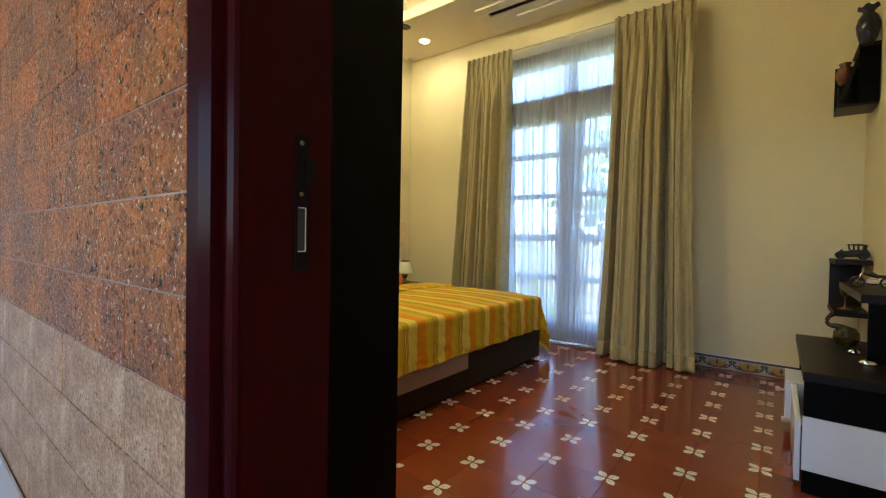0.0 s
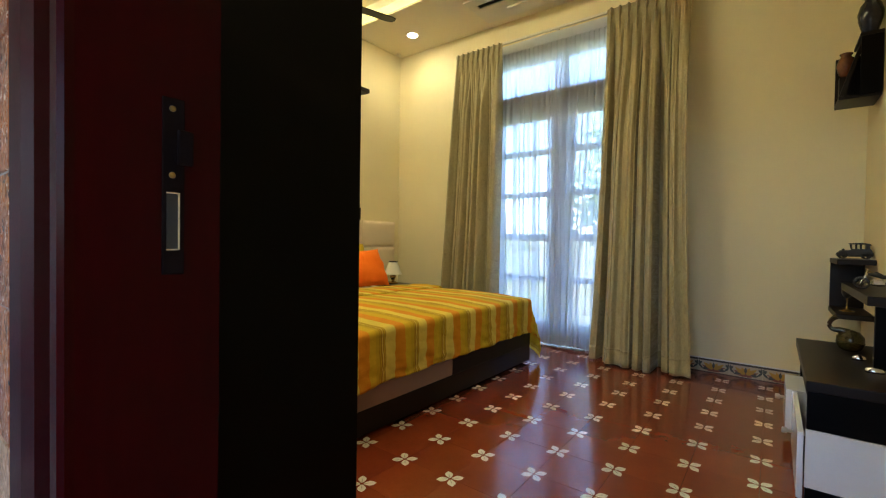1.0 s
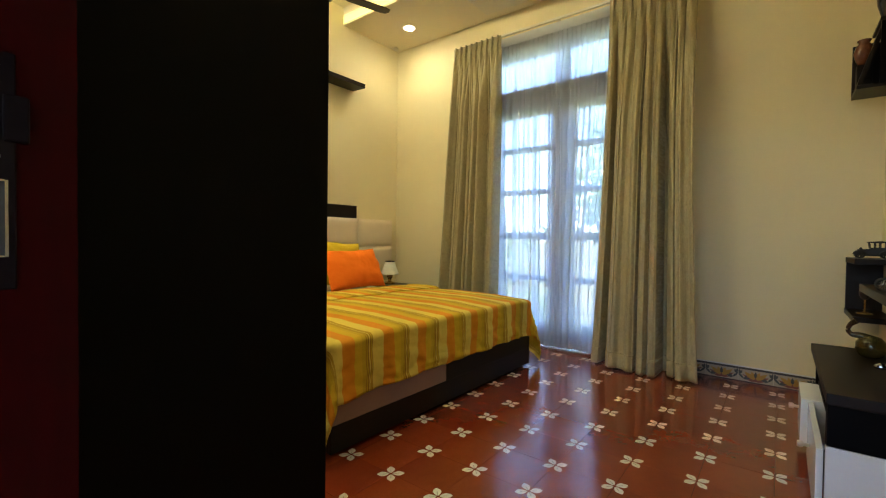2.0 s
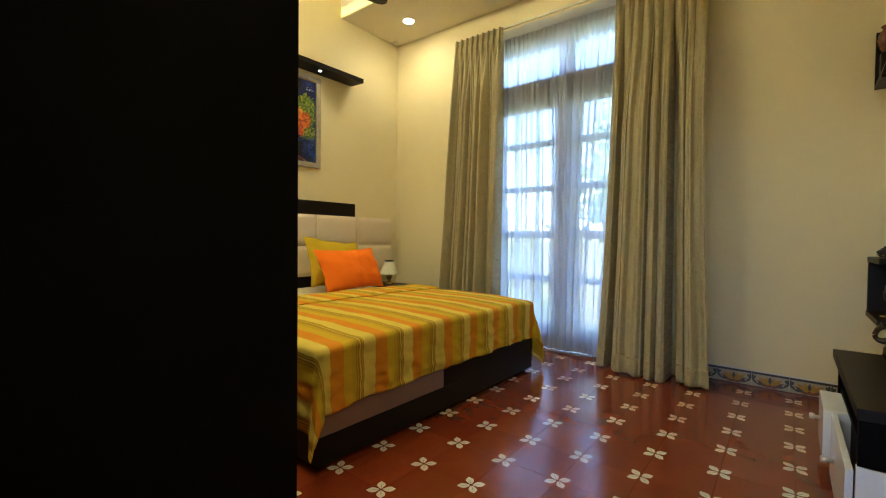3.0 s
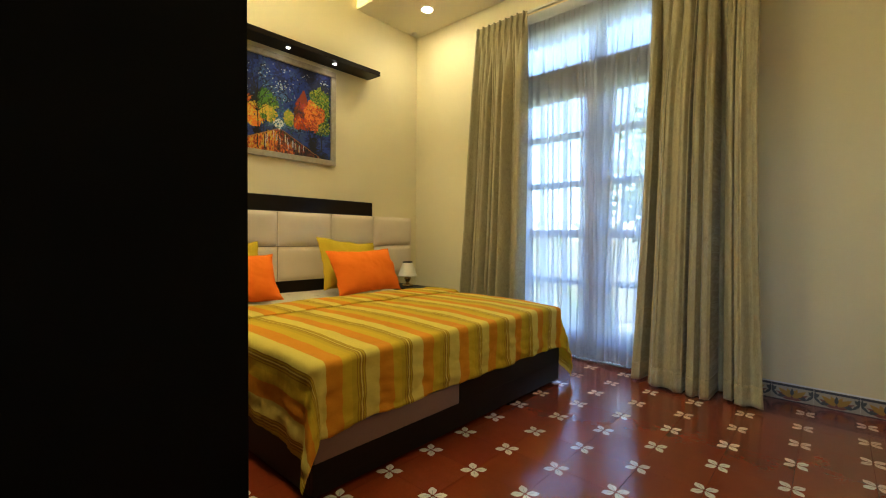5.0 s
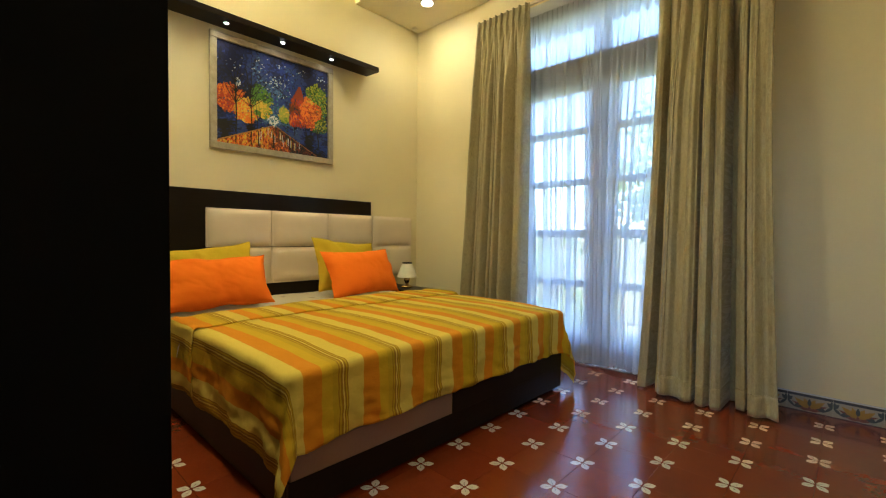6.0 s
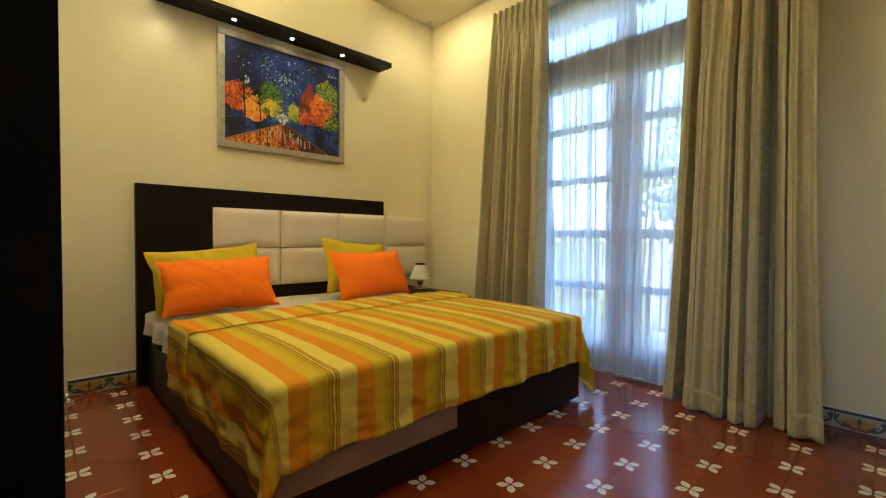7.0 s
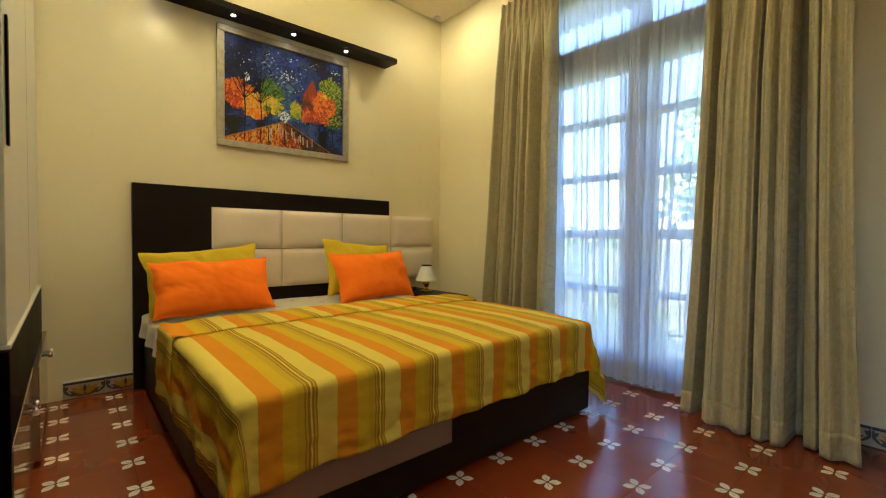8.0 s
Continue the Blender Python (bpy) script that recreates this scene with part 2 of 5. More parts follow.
_n1, _n2 = TILE.noise(7, 4, 0.6, _wv.outputs[0]), TILE.noise(90, 3, 0.6, _wv.outputs[0])
_red = TILE.ramp(TILE.math("ADD", TILE.math("MULTIPLY", _n1, 0.7), TILE.math("MULTIPLY", _n2, 0.3)), [(0.25, (0.17, 0.027, 0.005)), (0.75, (0.24, 0.043, 0.008))])
_red = TILE.mix(TILE.math("MULTIPLY", TILE.rand(), 0.5), _red, (0.14, 0.019, 0.006))
_white = TILE.ramp(_n2, [(0.3, (0.60, 0.54, 0.43)), (0.7, (0.72, 0.66, 0.54))])
_white = TILE.mix(_vein, _white, (0.22, 0.20, 0.15))
TILE.set("Base Color", TILE.mix(_pet, _red, _white))
TILE.set("Roughness", TILE.math("ADD", 0.11, TILE.math("MULTIPLY", _n1, 0.16)))
TILE.set("Coat Weight", 0.3).set("Coat Roughness", 0.08)
TILE.bump(TILE.math("ADD", _n1, TILE.math("MULTIPLY", _n2, 0.15)), 0.06, 0.004)

# pitted laterite
LATERITE = Mat("laterite_stone", (0.3, 0.11, 0.04), 0.5)
_lo = LATERITE.node("ShaderNodeVectorMath")
_lo.operation = "ADD"
LATERITE.link(LATERITE.coord(), _lo.inputs[0])
_lr = LATERITE.node("ShaderNodeCombineXYZ")
LATERITE.link(LATERITE.math("MULTIPLY", LATERITE.rand(), 30.0), _lr.inputs[0])
LATERITE.link(_lr.outputs[0], _lo.inputs[1])
_lv = LATERITE.stretch(_lo.outputs[0], (0.8, 1, 0.9))
_l0, _l1 = LATERITE.noise(3.2, 3, 0.55, _lv, 0.6), LATERITE.noise(11, 4, 0.6, LATERITE.stretch(_lv, (1, 1, 0.45)))
_l2, _l3 = LATERITE.noise(95, 4, 0.75, _lv, 0.3), LATERITE.voronoi(120, _lv)
_pits = LATERITE.noise(70, 2, 0.55, _lv, 0.5)
_lp = LATERITE.ramp(_pits, [(0.635, 0.0), (0.665, 1.0)])
_patch = LATERITE.ramp(LATERITE.math("ADD", LATERITE.math("MULTIPLY", _l0, 0.6), LATERITE.math("MULTIPLY", _l1, 0.4)), [(0.40, (0.64, 0.165, 0.011)), (0.50, (0.52, 0.17, 0.018)), (0.56, (0.35, 0.10, 0.020)), (0.65, (0.35, 0.125, 0.05))])
_grain = LATERITE.ramp(_l2, [(0.34, (0.34, 0.25, 0.20)), (0.5, (0.90, 0.82, 0.74)), (0.64, (1.4, 1.25, 1.1))])
_lc = LATERITE.mix(1.0, _patch, _grain, "MULTIPLY")
# pale flecks: glints off the glossy grain put into the colour
_glint = LATERITE.ramp(LATERITE.noise(150, 2, 0.6, _lv), [(0.635, 0.0), (0.66, 0.9)])
_lc = LATERITE.mix(_glint, _lc, (0.85, 0.66, 0.50))
_lc = LATERITE.mix(LATERITE.math("MULTIPLY", LATERITE.rand(), 0.3), _lc, (0.15, 0.065, 0.035))
_lc = LATERITE.mix(_lp, _lc, (0.010, 0.005, 0.003))
LATERITE.set("Base Color", _lc)
LATERITE.set("Roughness", LATERITE.ramp(_l2, [(0.35, 0.55), (0.65, 0.22)]))
LATERITE.set("Specular IOR Level", 0.24)
_lh = LATERITE.math("ADD", _l2, LATERITE.math("MULTIPLY", _l3, 0.35))
LATERITE.bump(LATERITE.math("SUBTRACT", _lh, LATERITE.math("MULTIPLY", _lp, 1.4)), 1.0, 0.012)
# lowest courses: smoother, fine pits; light off the floor painted in as paler colour
LIT_LATERITE = mottled("floorlit_laterite_stone", (0.25, 0.155, 0.105), (0.36, 0.25, 0.19), 5, 0.42, 90, 0.6, 0.006, 0.2, stretch=(1, 1, 0.4))
_dp = LIT_LATERITE.ramp(LIT_LATERITE.noise(120, 2, 0.55, LIT_LATERITE.stretch(LIT_LATERITE.coord(), (1, 1, 0.8)), 0.5), [(0.64, 0.0), (0.68, 0.9)])
_dc = LIT_LATERITE.ramp(LIT_LATERITE.math("ADD", LIT_LATERITE.math("MULTIPLY", LIT_LATERITE.noise(9, 5, 0.7), 0.5), LIT_LATERITE.math("MULTIPLY", LIT_LATERITE.noise(120, 3, 0.7), 0.5)), [(0.40, (0.20, 0.078, 0.022)), (0.5, (0.39, 0.185, 0.078)), (0.60, (0.60, 0.38, 0.22))])
LIT_LATERITE.set("Specular IOR Level", 0.3).set("Base Color", LIT_LATERITE.mix(_dp, _dc, (0.02, 0.012, 0.01)))

LEAVES = []
for k, (c1, c2) in enumerate((((0.09, 0.15, 0.045), (0.16, 0.23, 0.085)), ((0.11, 0.17, 0.06), (0.19, 0.25, 0.11)))):
    m = Mat("leaf_green", c1, 0.55)
    m.set("Base Color", m.ramp(m.node("ShaderNodeNewGeometry").outputs["Random Per Island"], [(0.0, c1), (1.0, c2)]))
    back, both = m.node("ShaderNodeBsdfTranslucent", Color=(c2[0] * 1.6, c2[1] * 1.6, c2[2] * 1.2, 1)), m.node("ShaderNodeMixShader")
    both.inputs[0].default_value = 0.45
    m.link(m.p.outputs[0], both.inputs[1])
    m.link(back.outputs[0], both.inputs[2])
    m.link(both.outputs[0], m.t.nodes["Material Output"].inputs[0])
    LEAVES.append(m)


# ---- mesh helpers ----
def box(bm, x0, x1, y0, y1, z0, z1, bevel=0.0, seg=2, mat=0):
    b = bmesh.new()
    bmesh.ops.create_cube(b, size=1, matrix=Matrix.Translation(((x0 + x1) / 2, (y0 + y1) / 2, (z0 + z1) / 2)) @ Matrix.Diagonal((x1 - x0, y1 - y0, z1 - z0, 1)))
    if bevel:
        bmesh.ops.bevel(b, geom=b.edges[:], offset=bevel, segments=seg, affect="EDGES", profile=0.6)
    merge(bm, b, mat)
    return bm


def merge(bm, b, mat=0):
    vs = [bm.verts.new(v.co) for v in b.verts]
    b.verts.index_update()
    for f in b.faces:
        nf = bm.faces.new([vs[v.index] for v in f.verts])
        nf.material_index, nf.smooth = mat, f.smooth
    b.free()


def lathe(bm, prof, c=(0, 0, 0), seg=24, mat=0):
    rings = []
    for r, z in prof:
        rings.append([bm.verts.new((c[0] + r * math.cos(2 * math.pi * k / seg), c[1] + r * math.sin(2 * math.pi * k / seg), c[2] + z)) for k in range(seg)])
    for a, b in zip(rings, rings[1:]):
        for k in range(seg):
            f = bm.faces.new((a[k], a[(k + 1) % seg], b[(k + 1) % seg], b[k]))
            f.smooth, f.material_index = True, mat
    for ring, flip in ((rings[0], True), (rings[-1], False)):
        bm.faces.new(ring[::-1] if flip else ring).material_index = mat
    return bm


def smooth_path(pts, n=6):
    """Points of a soft curve through pts."""
    P = [Vector(p) for p in pts]
    P = [P[0] * 2 - P[1], *P, P[-1] * 2 - P[-2]]
    out = []
    for a, p, q, c in zip(P, P[1:], P[2:], P[3:]):
        for k in range(n):
            s = k / n
            out.append(0.5 * (2 * p + (q - a) * s + (2 * a - 5 * p + 4 * q - c) * s * s + (3 * p - a - 3 * q + c) * s ** 3))
    return out + [P[-2]]


def tube(bm, pts, radii, seg=8, mat=0):
    pts = [Vector(p) for p in pts]
    radii = radii if hasattr(radii, "__len__") else [radii] * len(pts)
    rings = []
    for i, p in enumerate(pts):
        d = (pts[min(i + 1, len(pts) - 1)] - pts[max(i - 1, 0)]).normalized()
        q = d.to_track_quat("Z", "Y")
        rings.append([bm.verts.new(p + q @ Vector((radii[i] * math.cos(2 * math.pi * k / seg), radii[i] * math.sin(2 * math.pi * k / seg), 0))) for k in range(seg)])
    for a, b in zip(rings, rings[1:]):
        for k in range(seg):
            f = bm.faces.new((a[k], a[(k + 1) % seg], b[(k + 1) % seg], b[k]))
            f.smooth, f.material_index = True, mat
    bm.faces.new(rings[0][::-1]).material_index = mat
    bm.faces.new(rings[-1]).material_index = mat
    return bm


def ring(bm, c, r, t, axis="y", seg=20, mat=0):
    pts = []
    for k in range(seg + 1):
        a = 2 * math.pi * k / seg
        u, v = r * math.cos(a), r * math.sin(a)
        pts.append({"x": (c[0], c[1] + u, c[2] + v), "y": (c[0] + u, c[1], c[2] + v), "z": (c[0] + u, c[1] + v, c[2])}[axis])
    return tube(bm, pts, t, 6, mat)


def prism(bm, poly, lo, hi, axis="x", mat=0):
    def at(a, b, w):
        return {"x": (w, a, b), "y": (a, w, b), "z": (a, b, w)}[axis]
    A, B = [bm.verts.new(at(a, b, lo)) for a, b in poly], [bm.verts.new(at(a, b, hi)) for a, b in poly]
    fs = [bm.faces.new(A[::-1]), bm.faces.new(B)]
    n = len(poly)
    for k in range(n):
        fs.append(bm.faces.new((A[k], A[(k + 1) % n], B[(k + 1) % n], B[k])))
    for f in fs:
        f.material_index = mat
    return bm


def sheet(bm, nu, nv, fn, uvfn=None, close=False):
    uvl = bm.loops.layers.uv.verify()
    g = [[bm.verts.new(fn(i / nu, j / nv)) for j in range(nv + 1)] for i in range(nu + 1)]
    for i in range(nu):
        for j in range(nv):
            f = bm.faces.new((g[i][j], g[i + 1][j], g[i + 1][j + 1], g[i][j + 1]))
            f.smooth = True
            if uvfn:
                for l, (a, b) in zip(f.loops, ((i, j), (i + 1, j), (i + 1, j + 1), (i, j + 1))):
                    l[uvl].uv = uvfn(a / nu, b / nv)
    return bm


def mesh_of(name, bm, mats):
    me = bpy.data.meshes.new(name)
    bmesh.ops.recalc_face_normals(bm, faces=bm.faces[:])
    bm.to_mesh(me)
    bm.free()
    for m in mats if isinstance(mats, (list, tuple)) else [mats]:
        me.materials.append(m.m)
    return me


def part(name, bm, mats, parent, label=""):
    ob = new(name, mesh_of(name, bm, mats))
    if parent is not None:
        ob.parent = parent
        bpy.context.view_layer.update()
        ob.matrix_parent_inverse = parent.matrix_world.inverted()
    return tagged(ob, label)


def solo(name, bm, mats, label, category, group="", kind=""):
    return tagged(part(name, bm, mats, None), label, category, group, kind)


def thing(name, at, label, category, group="", kind=""):
    ob = new(name)
    ob.location = at
    ob.empty_display_size = 0.05
    return tagged(ob, label, category, group, kind)


def structure(name, bm, mats, label, category):
    return solo(name, bm, mats, label, category, kind="structure")


B = bmesh.new

# ---- room shell ----
XW, YW, XR, YD = -3.68, 4.01, 0.43, 0.40     # bed wall, window wall, right wall, inner face of the door wall
ZC, ZT = 3.18, 3.36                          # soffit, tray
WX0, WX1, WZ = -2.47, -0.88, 2.86            # balcony door opening
DX0, DX1, DZ = -0.636, 0.40, 2.16            # room door opening (with its frame)

floor = structure("floor", box(B(), XW - 0.15, XR + 0.15, 0.20, YW + 0.2, -0.15, -0.010), FLOORGROUT, "polished red cement tile floor with white flowers", "floor")
structure("wall_west", box(B(), XW - 0.15, XW, 0.2, YW + 0.2, -0.15, 3.5), WALL, "plain cream painted wall behind the bed", "wall")
structure("wall_east", box(B(), XR, XR + 0.15, 0.2, YW + 0.2, -0.15, 3.5), WALL, "plain cream painted side wall", "wall")
bm = B()
box(bm, XW, WX0, YW, YW + 0.2, -0.15, 3.5)
box(bm, WX1, XR, YW, YW + 0.2, -0.15, 3.5)
box(bm, WX0, WX1, YW, YW + 0.2, WZ, 3.5)
structure("wall_north", bm, WALL, "cream painted wall with the balcony door opening", "wall")
bm = B()
box(bm, XW, DX0, 0.252, YD, -0.15, 3.5)
box(bm, DX1, XR, 0.252, YD, -0.15, 3.5)
box(bm, DX0, DX1, 0.252, YD, DZ, 3.5)
wall_south = structure("wall_south", bm, [WALL], "cream painted wall with the room door", "wall")

bm = B()
box(bm, XW, XR, 0.4, YW, ZT, ZT + 0.1)
box(bm, XW, XR, 3.2, YW, ZC, ZT)
# unseen south border, added to carry the fill lamps
box(bm, XW, XR, 0.98, 1.6, ZC, ZT)
structure("ceiling", bm, CEIL, "cream false ceiling with a dropped border", "ceiling")
ADDED_LED = glow("added_cove_led", (1.0, 0.82, 0.40), 5.2)
LED_SOFT = glow("cove_led_behind_lip", (1.0, 0.80, 0.22), 0.16)
bm = B()
box(bm, XW + 0.02, XR - 0.02, 3.185, 3.197, ZC + 0.004, ZC + 0.085)
solo("cove_light", bm, LED_SOFT, "glowing yellow cove light along the ceiling border", "light")

# unseen strip on the south border, added to brighten the room
solo("cove_light", box(B(), XW + 0.02, -1.3, 1.603, 1.615, ZC + 0.004, ZC + 0.085), ADDED_LED, "glowing yellow cove light along the ceiling border", "light")

# ---- balcony door ----
door_n = thing("door_1", (-1.65, 4.08, 0), "dark wooden glazed double balcony door with transom", "door", kind="structure")
Y0, Y1 = 4.05, 4.11
bm = B()
box(bm, WX0, WX0 + 0.07, Y0 - 0.02, Y1 + 0.02, 0, WZ, 0.004)
box(bm, WX1 - 0.07, WX1, Y0 - 0.02, Y1 + 0.02, 0, WZ, 0.004)
box(bm, WX0 + 0.07, WX1 - 0.07, Y0 - 0.02, Y1 + 0.02, WZ - 0.13, WZ, 0.004)
box(bm, WX0 + 0.07, WX1 - 0.07, Y0 - 0.02, Y1 + 0.02, 2.255, 2.42, 0.004)
box(bm, -1.655, -1.595, Y0, Y1, 2.42, WZ - 0.13, 0.003)
part("frame", bm, FRAMEWOOD, door_n)
for a, b in ((WX0 + 0.072, -1.627), (-1.623, WX1 - 0.072)):
    bm = B()
    st = 0.10
    box(bm, a, a + st, Y0, Y1, 0.02, 2.25, 0.004)
    box(bm, b - st, b, Y0, Y1, 0.02, 2.25, 0.004)
    box(bm, a + st, b - st, Y0, Y1, 0.02, 0.21, 0.004)
    box(bm, a + st, b - st, Y0, Y1, 2.16, 2.25, 0.004)
    for z in (0.62, 1.03, 1.437, 1.845):
        box(bm, a + st, b - st, Y0 + 0.005, Y1 - 0.005, z - 0.024, z + 0.024, 0.003)
    leaf = part("leaf", bm, FRAMEWOOD, door_n, "dark wooden glazed leaf with four cross bars")
    zs = (0.21, 0.62, 1.03, 1.437, 1.845, 2.16)
    for z0, z1 in zip(zs, zs[1:]):
        pane = part("pane", box(B(), a + st, b - st, 4.078, 4.082, z0, z1), GLASS, leaf)
        pane.visible_shadow = False
for xa, xb in ((WX0 + 0.07, -1.655), (-1.595, WX1 - 0.07)):
    pane = part("pane", box(B(), xa, xb, 4.078, 4.082, 2.42, WZ - 0.13), GLASS, door_n)
    pane.visible_shadow = False

# ---- balcony and garden ----
structure("balcony", box(B(), -4.2, 1.2, YW + 0.2, 5.42, -0.2, -0.01), PLASTER, "grey rendered balcony slab", "balcony")
# unseen end wall, added to block sun from the slab
structure("balcony_sun_block", box(B(), 1.2, 1.35, YW + 0.2, 5.30, -0.2, 3.46), PLASTER, "unseen grey rendered end wall added to keep sun off the balcony", "wall")
rail = thing("balcony_railing", (-1.6, 5.34, 0), "thin black iron balcony railing", "railing")
part("top_rail", box(B(), -4.15, 1.15, 5.32, 5.36, 0.99, 1.02, 0.004), IRON, rail)
part("bottom_rail", box(B(), -4.15, 1.15, 5.325, 5.355, 0.09, 0.11, 0.004), IRON, rail)
for k in range(49):
    x = -4.1 + k * 0.108
    part("baluster", box(B(), x, x + 0.012, 5.334, 5.346, 0.11, 0.99), IRON, rail)
for x in (-4.13, -1.5, 1.13):
    part("post", box(B(), x - 0.02, x + 0.02, 5.32, 5.36, -0.01, 0.99, 0.003), IRON, rail)
bm = B()
poly = [(-4.3, 3.52), (1.3, 3.52)]
for k in range(56):
    x = 1.3 - k * 0.1
    poly += [(x - 0.02, 3.28), (x - 0.05, 3.25), (x - 0.08, 3.28), (x - 0.1, 3.34)]
prism(bm, poly, 5.30, 5.325, "y")
eave = structure("eave", bm, FRAMEWOOD, "dark scalloped wooden eave board over the balcony", "eave")
part("soffit", box(B(), -4.3, 1.3, 4.21, 5.30, 3.46, 3.52), FRAMEWOOD, eave)
structure("ground", box(B(), -300, 300, 5.9, 600, -3.4, -3.3), GROUND, "green garden ground below the balcony", "ground")


def tree(x, y, h, r, seed, n=3600):
    rnd = random.Random(seed)
    t = thing("tree", (x, y, -3.3), "tall leafy green garden tree", "tree", "garden trees")
    bm = B()
    top = Vector((x + 0.3, y, h - r * 0.4))
    tube(bm, [(x, y, -3.3), (x + 0.08, y + 0.05, (h - 3.3) * 0.3 - 2), (x + 0.2, y, h - r * 1.2), top], [0.2, 0.16, 0.12, 0.04], 9)
    tips = []
    for k in range(13):
        z = h - r * rnd.uniform(0.2, 1.9)
        a = k * 2.4
        L = r * rnd.uniform(0.5, 0.95)
        s = Vector((x + 0.2, y, z - 0.4))
        e = s + Vector((L * math.cos(a), L * math.sin(a), rnd.uniform(0.1, 0.9)))
        tube(bm, [s, (s + e) / 2 + Vector((0, 0, 0.1)), e], [0.06, 0.04, 0.012], 6)
        tips += [e, (s + e) / 2]
    part("trunk", bm, TRUNK, t)
    bm = B()
    for k in range(n):
        c = rnd.choice(tips) + Vector((rnd.gauss(0, 0.34), rnd.gauss(0, 0.34), rnd.gauss(0, 0.28))) * (r / 1.8)
        q = Euler((rnd.uniform(-1, 1), rnd.uniform(-1, 1), rnd.uniform(0, 6.3))).to_matrix()
        s = rnd.uniform(0.12, 0.24)
        bm.faces.new([bm.verts.new(c + q @ Vector(p) * s) for p in ((-1, 0, 0), (0, -0.45, 0.1), (1, 0, 0), (0, 0.45, 0.1))])
    part("crown", bm, LEAVES[seed % 2], t)


for k, (x, y, h, r) in enumerate(((-0.9, 10.5, 3.4, 2.1), (-3.0, 14.5, 6.2, 2.8), (-10.5, 15.0, 3.0, 2.6), (2.2, 11.5, 4.6, 2.5), (-1.4, 9.8, 0.0, 1.6), (-4.8, 10.8, -0.6, 1.6))):
    tree(x, y, h, r, k, 4200 if r > 2.7 else 1300)

# ---- room door frame ----
jamb = thing("door_2", (-0.58, 0.3, 0), "glossy maroon lacquered wooden door frame", "door frame", kind="structure")
bm = B()
prism(bm, [(-0.636, 0.2315), (-0.614, 0.2365), (-0.593, 0.243), (-0.590, 0.258), (-0.579, 0.258), (-0.573, 0.2515), (-0.560, 0.2485), (-0.549, 0.251), (-0.5455, 0.256), (-0.548, 0.264), (-0.548, 0.398), (-0.636, 0.398)], 0.0, DZ - 0.09, "z")
part("left_post", bm, MAROON, jamb)
bm = B()
prism(bm, [(0.400, 0.226), (0.366, 0.212), (0.340, 0.222), (0.334, 0.240), (0.315, 0.232), (0.308, 0.250), (0.315, 0.258), (0.315, 0.398), (0.400, 0.398)], 0.0, DZ - 0.09, "z")
part("right_post", bm, MAROON, jamb)
part("head_rail", box(B(), -0.640, 0.40, 0.215, 0.398, DZ - 0.088, DZ, 0.006), MAROON, jamb)
PX = -0.5455
plate = part("strike_plate", box(B(), -0.5485, PX, 0.3365, 0.3585, 0.925, 1.117, 0.0012), DULLPLATE, jamb, "dull dark steel strike plate with a bolt slot")
part("bolt_slot", box(B(), PX - 0.001, PX + 0.0004, 0.3405, 0.3515, 0.953, 1.013), BLACKSLOT, plate)
bm = B()
box(bm, PX - 0.001, PX + 0.0008, 0.3515, 0.3535, 0.952, 1.014)
box(bm, PX - 0.001, PX + 0.0008, 0.3400, 0.3515, 1.013, 1.0145)
box(bm, PX - 0.001, PX + 0.0008, 0.3400, 0.3515, 0.9515, 0.953)
part("slot_rim", bm, CHROME, plate, "bright worn slot edge")
part("latch_lip", box(B(), PX - 0.001, PX + 0.004, 0.3505, 0.3665, 1.045, 1.083, 0.002), DULLPLATE, plate)
for z in (1.033, 1.105):
    bm = B()
    lathe(bm, [(0.0035, 0), (0.003, 0.0012), (0.001, 0.0014)], seg=10)
    bmesh.ops.transform(bm, matrix=pose(PX, 0.346, z, 0, 90, 0), verts=bm.verts[:])
    part("screw", bm, OLDBRASS, plate)

# ---- porch outside ----
structure("porch_floor", box(B(), -5.5, 3.5, -4.3, 0.2, -0.15, -0.004), PALESTONE, "pale grey stone porch floor", "floor")
# unseen ceiling, end walls and parapet, added to cut daylight on the porch
structure("porch_shade_ceiling", box(B(), -5.5, 3.5, -4.3, 0.245, 2.62, 2.75), CEIL, "unseen plain porch ceiling added to shade the doorway", "ceiling")
structure("porch_shade_wall", box(B(), -4.55, -4.4, -4.3, 0.245, -0.15, 2.619), PLASTER, "unseen grey rendered end wall added to cut porch daylight", "wall")
structure("porch_shade_parapet", box(B(), -4.4, 3.35, -4.3, -4.15, -0.15, 1.0), PLASTER, "unseen grey rendered parapet added to cut porch daylight", "wall")
structure("porch_shade_wall", box(B(), 3.35, 3.5, -4.3, 0.245, -0.15, 2.619), PLASTER, "unseen grey rendered end wall added to cut porch daylight", "wall")
solo("marble_step", box(B(), -4.2, -1.5, -0.75, 0.228, -0.004, 0.205, 0.008), MARBLE, "white marble step against the laterite wall", "step")

# ---- bed ----
BX0, BX1, BY0, BY1 = -3.61, -1.58, 1.47, 3.35      # head, foot, sides
bed = thing("bed", (-2.6, 2.41, 0), "dark wood double bed with a cream padded headboard and drawers", "bed")
bm = B()
box(bm, BX0, BX1 - 0.02, BY0, BY1, 0.02, 0.30, 0.004)
part("base", bm, BEDWOOD, bed)
part("plinth", box(B(), BX0, BX1 - 0.06, BY0 + 0.03, BY1 - 0.03, 0.0, 0.02), BEDWOOD, bed)
part("foot_panel", box(B(), BX1 - 0.018, BX1, BY0, BY1, 0.02, 0.142, 0.002), BEDWOOD, bed)
